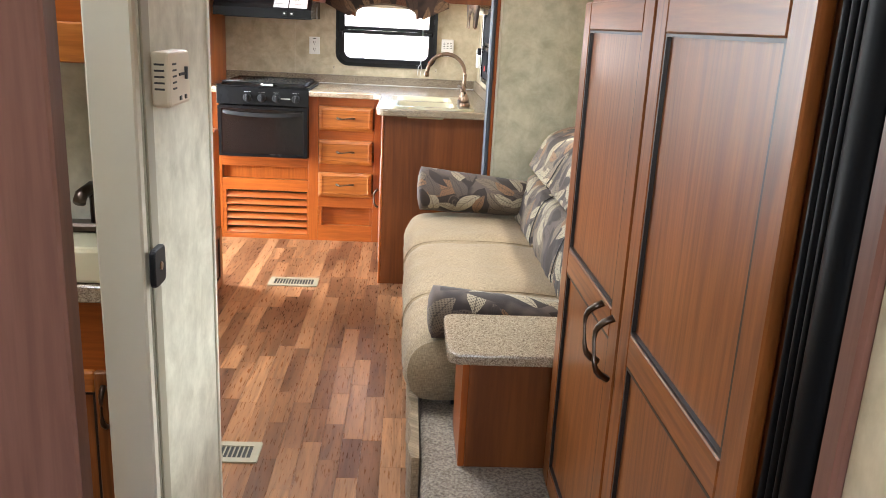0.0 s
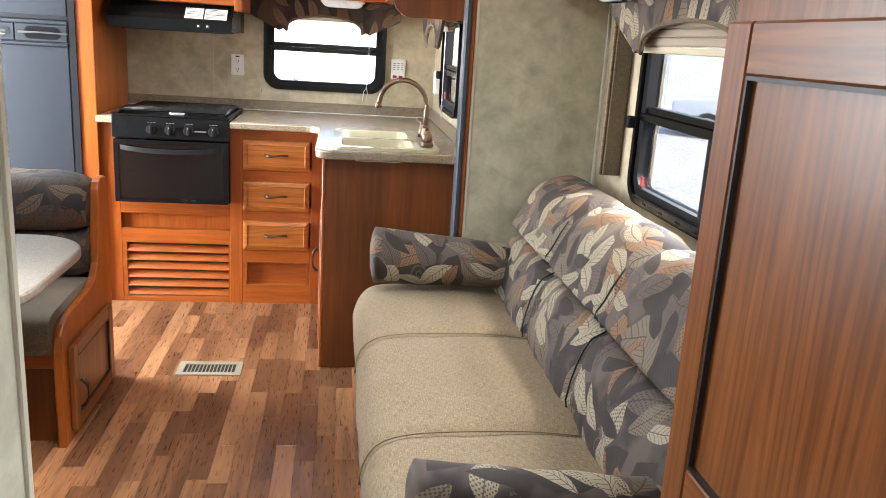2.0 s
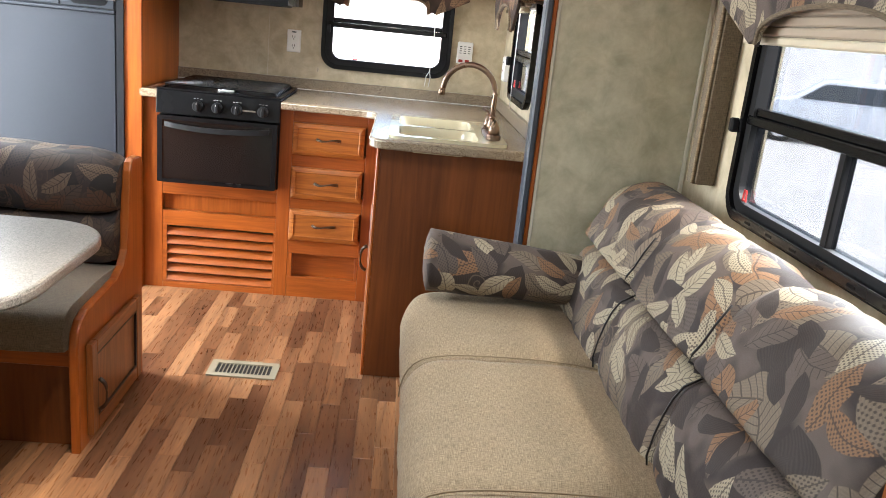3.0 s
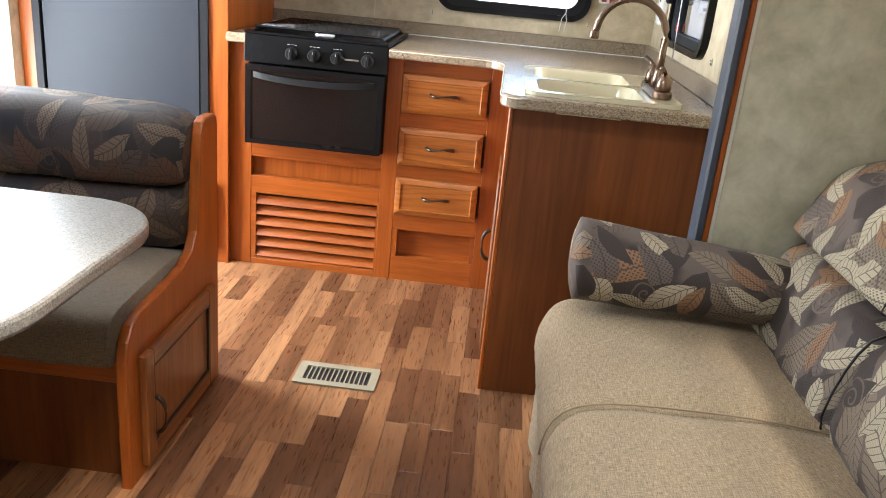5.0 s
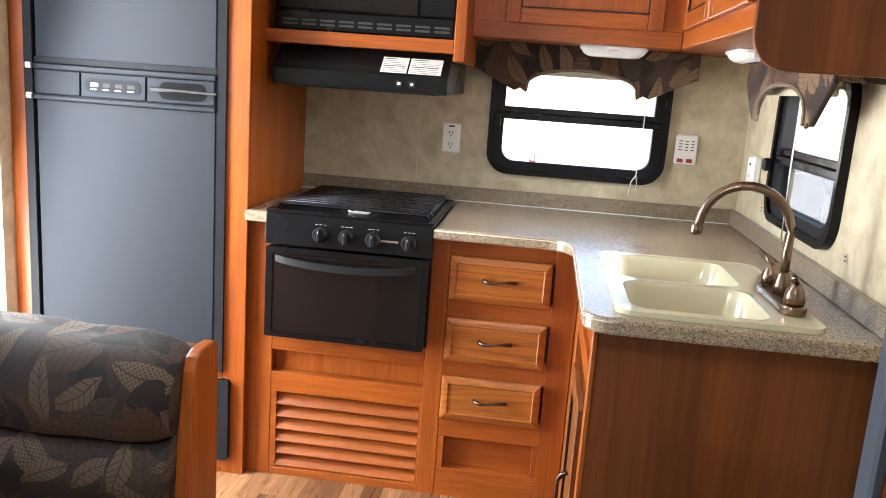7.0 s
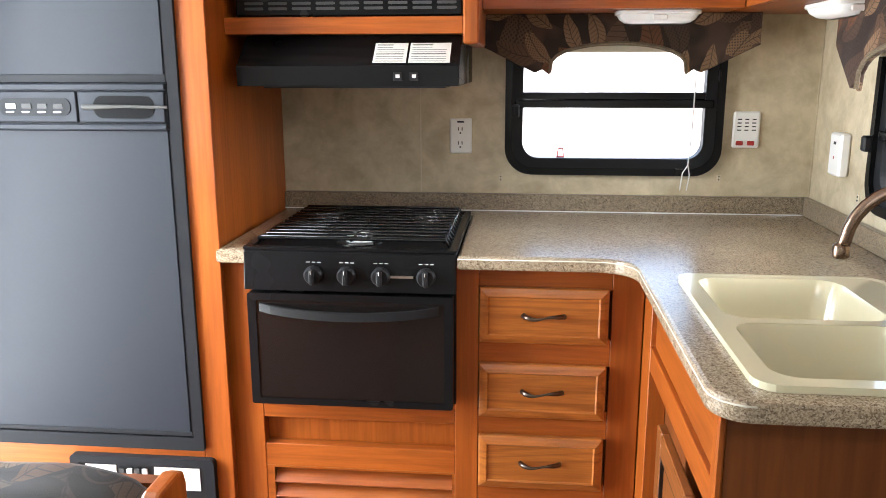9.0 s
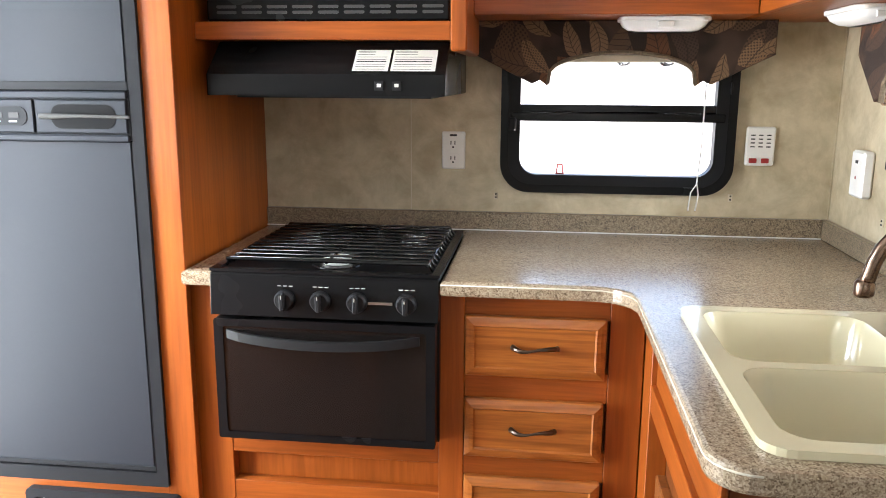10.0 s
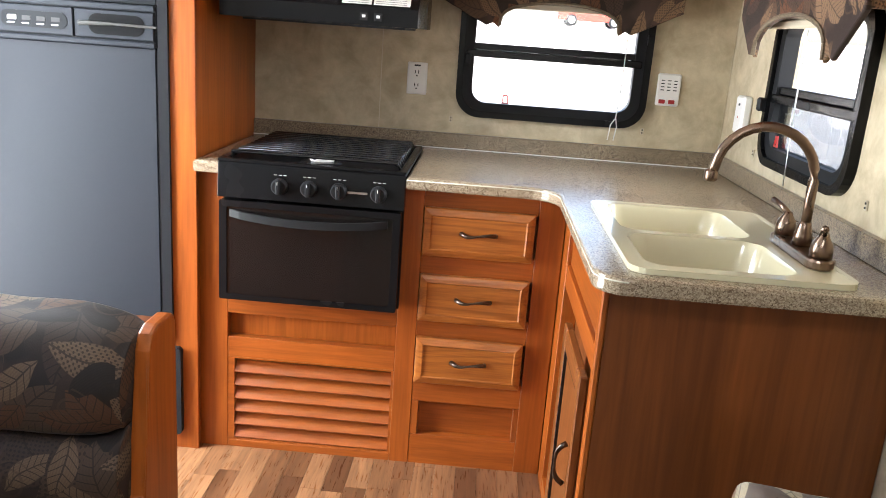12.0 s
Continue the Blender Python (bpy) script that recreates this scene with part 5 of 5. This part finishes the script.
part("arm", arm(3.965, 0.610, 0.102, 0.068, 0.62), "leaf", sofa, "leaf-patterned bolster arm", True)
part("arm", arm(2.445, 0.547, 0.078, 0.085, 0.62), "leaf", sofa, "leaf-patterned bolster arm", True)
skirt = tagged(link("slide_skirt", flat_uv(prism([(0.045 + 0.006 * math.sin(y * 40), y) for y in lin(2.1, 4.05, 60)] + [(0.07, 4.05), (0.07, 2.1)], "z", 0.02, 0.262), "x"), "weave"), "beige fabric skirt along the front of the slide-out", "skirt")

# ---- end table ----
et = empty("end_table", 0.28, 2.21, 0.24, "small cherry end table with a speckled granite-look top", "table")
part("top", prism(rounded(0.128, 0.50, 2.062, 2.36, [0.035, 0.002, 0.002, 0.035]), "z", 0.545, 0.575, 0.006), "granite", et)
part("side", box(0.17, 0.188, 2.10, 2.33, 0.241, 0.5445, 0.002), "cherry", et)
part("front", box(0.1885, 0.49, 2.10, 2.118, 0.241, 0.5445), "panel", et)

# ---- wardrobe ----
WX, WY0, WY1 = 0.385, 0.97, 2.055
wd = empty("wardrobe", 0.65, 1.5, 0.24, "brown oak wardrobe with two tall framed doors", "wardrobe")
part("body", box(WX + 0.0405, SLIDE_X - 0.002, WY0, WY1, 0.24, TOP - 0.002), "oak", wd)
part("face_frame", box(WX + 0.0205, WX + 0.040, WY0, WY1 + 0.002, 0.24, TOP - 0.002, 0.002), "oak", wd)
for a0, a1, hy in ((1.517, 2.035, 1.60), (0.99, 1.507, 1.52)):
    for b0, b1, sp in ((0.26, 1.423, 0.853),):
        d = framed_door("x", WX + 0.0205, -1, a0, a1, b0, b1, wd, 0.058, "oak", "oak_y", True, sp)
    pull(lambda s, out, hy=hy: (WX - out * 1.35, hy + 0.008 * math.sin(math.pi * s), 0.825 + 0.058 * s), d)
    framed_door("x", WX + 0.0205, -1, a0, a1, 1.485, 1.97, wd, 0.058, "oak", "oak_y", True, name="upper_door")

# ---- sofa overhead cabinet ----
oc = empty("wall_cabinet", 0.81, 3.1, 1.566, "brown overhead cabinet above the sofa", "wall cabinet")
part("body", box(0.7205, SLIDE_X - 0.002, WY1 + 0.004, SLIDE_N - 0.002, 1.566, TOP - 0.002), "panel", oc)
part("face", box(0.70, 0.72, WY1 + 0.004, SLIDE_N - 0.002, 1.562, TOP - 0.002, 0.003), "oak_y", oc)
for k in range(3):
    framed_door("x", 0.70, -1, 2.12 + k * 0.65, 2.74 + k * 0.65, 1.62, 1.98, oc, 0.05, "oak", "oak_y", True)
puck(0.775, 3.62, 1.566, 0.10, 0.23, "white twin lamp under the overhead cabinet")

# ---- dinette ----
DX = -0.918
dn = empty("dinette_bench", -1.45, 3.95, 0, "cherry dinette bench with leaf-patterned back and brown seat cushion", "bench")
o = [(3.648, 0.0), (4.245, 0.0), (4.245, 0.79)]
o += [(4.238, 0.81), (4.22, 0.818), (4.16, 0.818), (4.135, 0.808), (4.122, 0.78)]
o += [(4.10, 0.62), (4.085, 0.52), (4.05, 0.475), (3.99, 0.45), (3.74, 0.435), (3.69, 0.42), (3.66, 0.39), (3.648, 0.34)]
part("end_panel", prism(o, "x", DX - 0.028, DX, 0.006), "cherry", dn)
ed = framed_door("x", DX, 1, 3.705, 4.165, 0.035, 0.335, dn, 0.045, "oak", "oak_y", True)
pull(lambda s, out: (DX + 0.02 + out, 3.742, 0.16 + 0.052 * s), ed)
part("base", box(LEFT + 0.002, DX - 0.029, 3.70, 4.24, 0.0, 0.335), "panel", dn)
part("front_rail", box(LEFT + 0.002, DX - 0.029, 3.682, 3.6995, 0.27, 0.335, 0.002), "cherry_x", dn)
part("back_board", box(LEFT + 0.002, DX - 0.029, 4.215, 4.24, 0.335, 0.80), "panel", dn)


def bench_pad(line, x0, x1, amount):
    cum = [0]
    for a, b in zip(line, line[1:]):
        cum.append(cum[-1] + math.dist(a, b))
    cy, cz = sum(p[0] for p in line) / len(line), sum(p[1] for p in line) / len(line)

    def at(x, k):
        y, z = line[int(k)]
        d = Vector((cy - y, cz - z)).normalized()
        a = amount * pinch(x, (x0, x1)) + 0.006 * noise.noise(Vector((x * 8, cum[int(k)] * 8, 1)))
        rise = 0.012 * min(1, max(0, (x1 - x) / 0.32)) * (1 if z > 0.74 else 0) if amount > 0.015 else 0
        return (x, y + d.x * a, z + d.y * a + rise)

    xs = sorted({*lin(x0, x1, 44), x1 - 0.004, x1 - 0.012})
    bm = sheet(at, xs, list(range(len(line))), lambda x, k: (x, cum[int(k)]))
    return capped(bm, len(xs), len(line))


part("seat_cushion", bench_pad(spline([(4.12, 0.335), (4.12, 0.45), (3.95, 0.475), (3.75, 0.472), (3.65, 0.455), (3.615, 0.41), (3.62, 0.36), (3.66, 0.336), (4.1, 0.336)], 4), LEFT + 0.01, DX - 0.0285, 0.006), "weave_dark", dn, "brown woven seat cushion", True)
part("back_cushion", bench_pad(spline([(4.06, 0.47), (4.03, 0.55), (4.05, 0.615), (4.085, 0.632), (4.05, 0.65), (4.05, 0.74), (4.09, 0.80), (4.15, 0.825), (4.21, 0.80), (4.21, 0.5)], 4), LEFT + 0.01, DX - 0.0285, 0.0155), "leaf_shaded", dn, "leaf-patterned back cushion", True)

tb = empty("dinette_table", -1.4, 3.33, 0, "dinette table with a speckled granite-look top and rounded corners", "table")
part("top", prism(rounded(LEFT + 0.003, -0.80, 2.96, 3.68, [0.002, 0.19, 0.19, 0.002], 10), "z", 0.692, 0.724, 0.008), "granite_grey", tb)
part("leg", tube([(-1.3, 3.3, 0.012), (-1.3, 3.3, 0.692)], 0.03, 16), "steel", tb, "", True)
part("foot", lathe([(0.12, 0.0), (0.12, 0.006), (0.06, 0.02), (0.035, 0.03)], (-1.3, 3.3, 0.0), n=24), "steel", tb, "", True)


# ---- floor vents, thermostat and keeper ----
def floor_vent(x0, x1, y0, y1):
    th = empty("floor_vent", (x0 + x1) / 2, (y0 + y1) / 2, 0, "beige metal floor register with dark slots", "vent", "floor registers")
    part("frame", ring(rounded(x0, x1, y0, y1, 0.006, 2), rounded(x0 + 0.026, x1 - 0.026, y0 + 0.026, y1 - 0.026, 0.003, 2), "z", 0.0045, 0.010), "ventmetal", th)
    part("well", box(x0 + 0.026, x1 - 0.026, y0 + 0.026, y1 - 0.026, 0.0042, 0.0052), "ink", th)
    n = 14
    for k in range(1, n):
        x = x0 + 0.026 + (x1 - x0 - 0.052) * k / n
        part("slat", box(x - 0.0018, x + 0.0018, y0 + 0.0265, y1 - 0.0265, 0.0054, 0.0095), "ventmetal", th)


floor_vent(-0.688, -0.430, 4.240, 4.378)
floor_vent(-0.685, -0.427, 2.487, 2.612)
ts = empty("thermostat", -0.46, 1.78, 1.19, "beige wall thermostat with a slotted side", "thermostat")
cs = part("case", prism(rounded(1.71, 1.85, 1.19, 1.29, 0.01, 3), "x", -0.4595, -0.425, 0.006), "beige", ts)
part("slider", box(-0.4252, -0.423, 1.77, 1.825, 1.245, 1.25), "ink", cs)
part("slider_knob", box(-0.4252, -0.420, 1.81, 1.818, 1.237, 1.260), "ink", cs)
for k in range(5):
    part("slot", box(-0.452, -0.434, 1.7085, 1.7099, 1.222 + k * 0.011, 1.2255 + k * 0.011), "ink", cs)
    part("slot", box(-0.4252, -0.4244, 1.73, 1.755, 1.222 + k * 0.011, 1.2255 + k * 0.011), "ink", cs)
for y in (1.77, 1.805):
    part("key", box(-0.4252, -0.423, y, y + 0.012, 1.2, 1.208), "ink", cs)
kp = empty("door_keeper", -0.452, 1.69, 0.865, "black door keeper on the jamb", "door hardware")
part("plate", prism(rounded(1.634, 1.70, 0.868, 0.940, 0.012, 3), "x", -0.4545, -0.443, 0.003), "blackmatt", kp)
part("screw", lathe([(0.008, 0), (0.008, 0.002), (0.004, 0.003)], (-0.443, 1.668, 0.904), "x", 10), "bronze", kp)

# ---- bathroom ----
door = tagged(link("door_1", box(-0.62, -0.287, 0.885, 0.915, 0.01, 1.95, 0.003), "door"), "dark brown wooden bathroom door standing open", "door", kind="structure")
vn = empty("vanity", -0.9, 2.0, 0, "oak bathroom vanity with a framed door", "vanity")
part("body", box(-1.3, -0.545, 1.92, 2.098, 0.0, 0.742), "cherry_x", vn)
d = framed_door("y", 1.92, -1, -0.98, -0.625, 0.05, 0.575, vn, 0.05, "oak", "oak_x", True)
pull(lambda s, out: (-0.652, 1.90 - out, 0.495 + 0.05 * s), d)
part("top", box(-1.3, -0.545, 1.89, 2.098, 0.7425, 0.782, 0.004), "granite", vn, "speckled granite-look top")
tagged(link("wash_basin", prism(rounded(-1.0, -0.56, 1.9, 2.08, 0.05), "z", 0.7825, 0.864, 0.01), "cream"), "cream raised vanity basin", "basin")
vf = empty("vanity_faucet", -0.66, 2.05, 0.864, "dark bronze vanity faucet", "faucet")
part("base_plate", box(-0.82, -0.58, 2.02, 2.075, 0.8645, 0.885, 0.006), "darkbronze", vf)
part("spout", tube([(-0.70, 2.05, 0.88), (-0.70, 2.05, 0.95), (-0.70, 2.03, 0.97), (-0.70, 1.97, 0.965), (-0.70, 1.955, 0.95)], 0.014, 10), "darkbronze", vf, "", True)
part("handle", lathe([(0.022, 0), (0.024, 0.02), (0.018, 0.05), (0.01, 0.06)], (-0.64, 2.045, 0.885)), "darkbronze", vf, "", True)
part("handle", lathe([(0.022, 0), (0.024, 0.02), (0.018, 0.05), (0.01, 0.06)], (-0.79, 2.045, 0.885)), "darkbronze", vf, "", True)
mc = empty("medicine_cabinet", -0.85, 2.0, 1.25, "oak bathroom wall cabinet", "wall cabinet")
part("body", box(-1.2, -0.56, 1.93, 2.098, 1.25, 1.9, 0.003), "cherry_x", mc)
part("rail", box(-1.2, -0.56, 1.91, 1.9295, 1.25, 1.33, 0.003), "oak_x", mc)


# ---- outside ----
gy = [-300, 18, 26, 34, 42, 50, 58, 66, 300]
gz_ = [-0.9, -0.9, -0.6, 0.1, 0.9, 1.7, 2.3, 2.5, 2.5]
gb = bmesh.new()
rows_ = [[gb.verts.new((x, y, z)) for x in (-300, 300)] for y, z in zip(gy, gz_)]
for p, q in zip(rows_, rows_[1:]):
    gb.faces.new((p[0], p[1], q[1], q[0]))
tagged(link("ground", gb, "ground"), "pale gravel sales lot rising away outside the windows", "ground", kind="structure")


def wheel(x, y, z, r, parent):
    w = part("wheel", lathe([(r * 0.7, -0.11), (r, -0.09), (r, 0.09), (r * 0.7, 0.11)], (x, y, z), "y", 24), "tyre", parent)
    part("rim", lathe([(r * 0.64, -0.118), (r * 0.6, -0.112), (r * 0.2, -0.09), (0.05, -0.09)], (x, y, z), "y", 20), "steel", w)
    part("rim", lathe([(0.05, 0.09), (r * 0.2, 0.09), (r * 0.6, 0.112), (r * 0.64, 0.118)], (x, y, z), "y", 20), "steel", w)


def vehicle(name, cx, cy, angle, length, height, paint, label, ground_z):
    """A parked car about the origin, then turned and set down."""
    th = empty(name, 0, 0, 0, label, "car")
    h, l = height, length / 2
    o = [(-l, 0.35), (-l, 0.55 * h), (-l + 0.1, 0.62 * h), (-0.55 * l, 0.66 * h), (-0.25 * l, 0.97 * h), (-0.1 * l, h), (0.62 * l, 0.99 * h), (0.85 * l, 0.68 * h), (l - 0.03, 0.64 * h), (l, 0.4 * h), (l - 0.03, 0.33)]
    part("body", prism(o, "y", -0.88, 0.88, 0.09, seg=3), paint, th, "", True)
    g = [(-0.46 * l, 0.68 * h), (-0.24 * l, 0.92 * h), (0.6 * l, 0.93 * h), (0.74 * l, 0.69 * h)]
    for y0, y1 in ((-0.89, -0.875), (0.875, 0.89)):
        part("side_window", prism(g, "y", y0, y1), "carglass", th)
    for x in (-0.6 * l, 0.62 * l):
        for y in (-0.80, 0.80):
            wheel(x, y, 0.36, 0.36, th)
    for y in (-0.6, 0.6):
        part("headlight", box(-l - 0.01, -l + 0.06, y - 0.18, y + 0.18, 0.48 * h, 0.55 * h, 0.02), "lens", th)
    th.matrix_world = pose(cx, cy, ground_z, 0, 0, angle)
    return th


vehicle("suv", 6.2, 58.0, 0, 4.5, 1.7, "carred", "red compact suv parked on the lot", 2.3)
vehicle("car", -4.0, 58.0, 0, 4.6, 1.5, "cargrey", "grey car parked on the lot", 2.3)
vehicle("suv", 11.4, 22.0, -25, 4.8, 1.7, "carwhite", "white suv parked on the lot", -0.78)
vehicle("pickup", 19.0, 20.0, -28, 5.6, 1.85, "cargrey", "grey pickup parked on the lot", -0.85)


def trailer(cx, cy, angle, length, label, ground_z):
    th = empty("travel_trailer", 0, 0, 0, label, "trailer")
    l = length / 2
    part("body", prism(rounded(-l, l, 0.6, 3.1, [0.15, 0.15, 0.3, 0.5]), "y", -1.2, 1.2, 0.06), "skin", th)
    part("stripe", box(-l + 0.3, l - 0.3, -1.208, -1.2005, 1.25, 1.5), "cargrey", th)
    part("stripe", box(-l + 0.3, l - 0.3, 1.2005, 1.208, 1.25, 1.5), "cargrey", th)
    for x in (-0.55 * l, 0.1 * l, 0.6 * l):
        for y0, y1 in ((-1.212, -1.2005), (1.2005, 1.212)):
            part("window", prism(rounded(x - 0.45, x + 0.45, 1.75, 2.4, 0.1), "y", y0, y1), "carglass", th)
    for x in (-0.4, 0.45):
        for y in (-1.02, 1.02):
            wheel(x, y, 0.36, 0.36, th)
    part("fender", prism(rounded(-0.95, 1.0, 0.55, 0.85, 0.12), "y", -1.22, 1.22), "fridgetrim", th)
    th.matrix_world = pose(cx, cy, ground_z, 0, 0, angle)


trailer(-12, 78, 4, 9.0, "white travel trailer far off on the lot", 2.5)
trailer(14, 80, -3, 9.0, "white travel trailer far off on the lot", 2.5)
trailer(30, 24, 62, 9.0, "white travel trailer far off beside the lot", -0.9)

# ---- laminate floor, strip by strip ----
fl = tagged(link("floor", box(LEFT - 0.05, 0.62, -0.65, BACK + 0.05, -0.06, -0.0025), "bead"), "brown multi-tone wood laminate floor", "floor", kind="structure")
PW = 0.066
LENS = (0.24, 0.33, 0.42)
strips = []
for L in LENS:
    me = bpy.data.meshes.new("plank")
    bm = box(-PW / 2 + 0.0003, PW / 2 - 0.0003, 0.0003, L - 0.0003, -0.0024, 0.004)
    tops = [e for e in bm.edges if all(v.co.z > 0 for v in e.verts)]
    bmesh.ops.bevel(bm, geom=tops, offset=0.0006, segments=1, affect="EDGES")
    bmesh.ops.recalc_face_normals(bm, faces=bm.faces)
    bm.to_mesh(me)
    bm.free()
    me.materials.append(M["floor"])
    strips.append(me)
rnd = random.Random(5)
rest_v, rest_f = [], []
count = 0
x = LEFT + PW / 2
while x < 0.60:
    y = -0.6 - rnd.random() * 0.4
    while y < BACK:
        k = rnd.randrange(3)
        L = LENS[k]
        if y + L > -0.6 and y < BACK:
            near = -0.94 < x < 0.06 and 2.55 < y < 5.17
            if near and count < 300:
                ob = new("plank", strips[k])
                ob.parent = fl
                ob.location = (x, y, 0)
                count += 1
            else:
                n = len(rest_v)
                a, b, c, d = x - PW / 2 + 0.0003, x + PW / 2 - 0.0003, y + 0.0003, y + L - 0.0003
                rest_v += [(a, c, -0.0024), (b, c, -0.0024), (b, d, -0.0024), (a, d, -0.0024), (a, c, 0.004), (b, c, 0.004), (b, d, 0.004), (a, d, 0.004)]
                rest_f += [tuple(n + i for i in f) for f in ((0, 1, 5, 4), (1, 2, 6, 5), (2, 3, 7, 6), (3, 0, 4, 7), (4, 5, 6, 7))]
        y += L
    x += PW
me = bpy.data.meshes.new("planks")
me.from_pydata(rest_v, [], rest_f)
me.materials.append(M["floor_rest"])
ob = new("planks", me)
ob.parent = fl
ob["kind"] = "stuff"
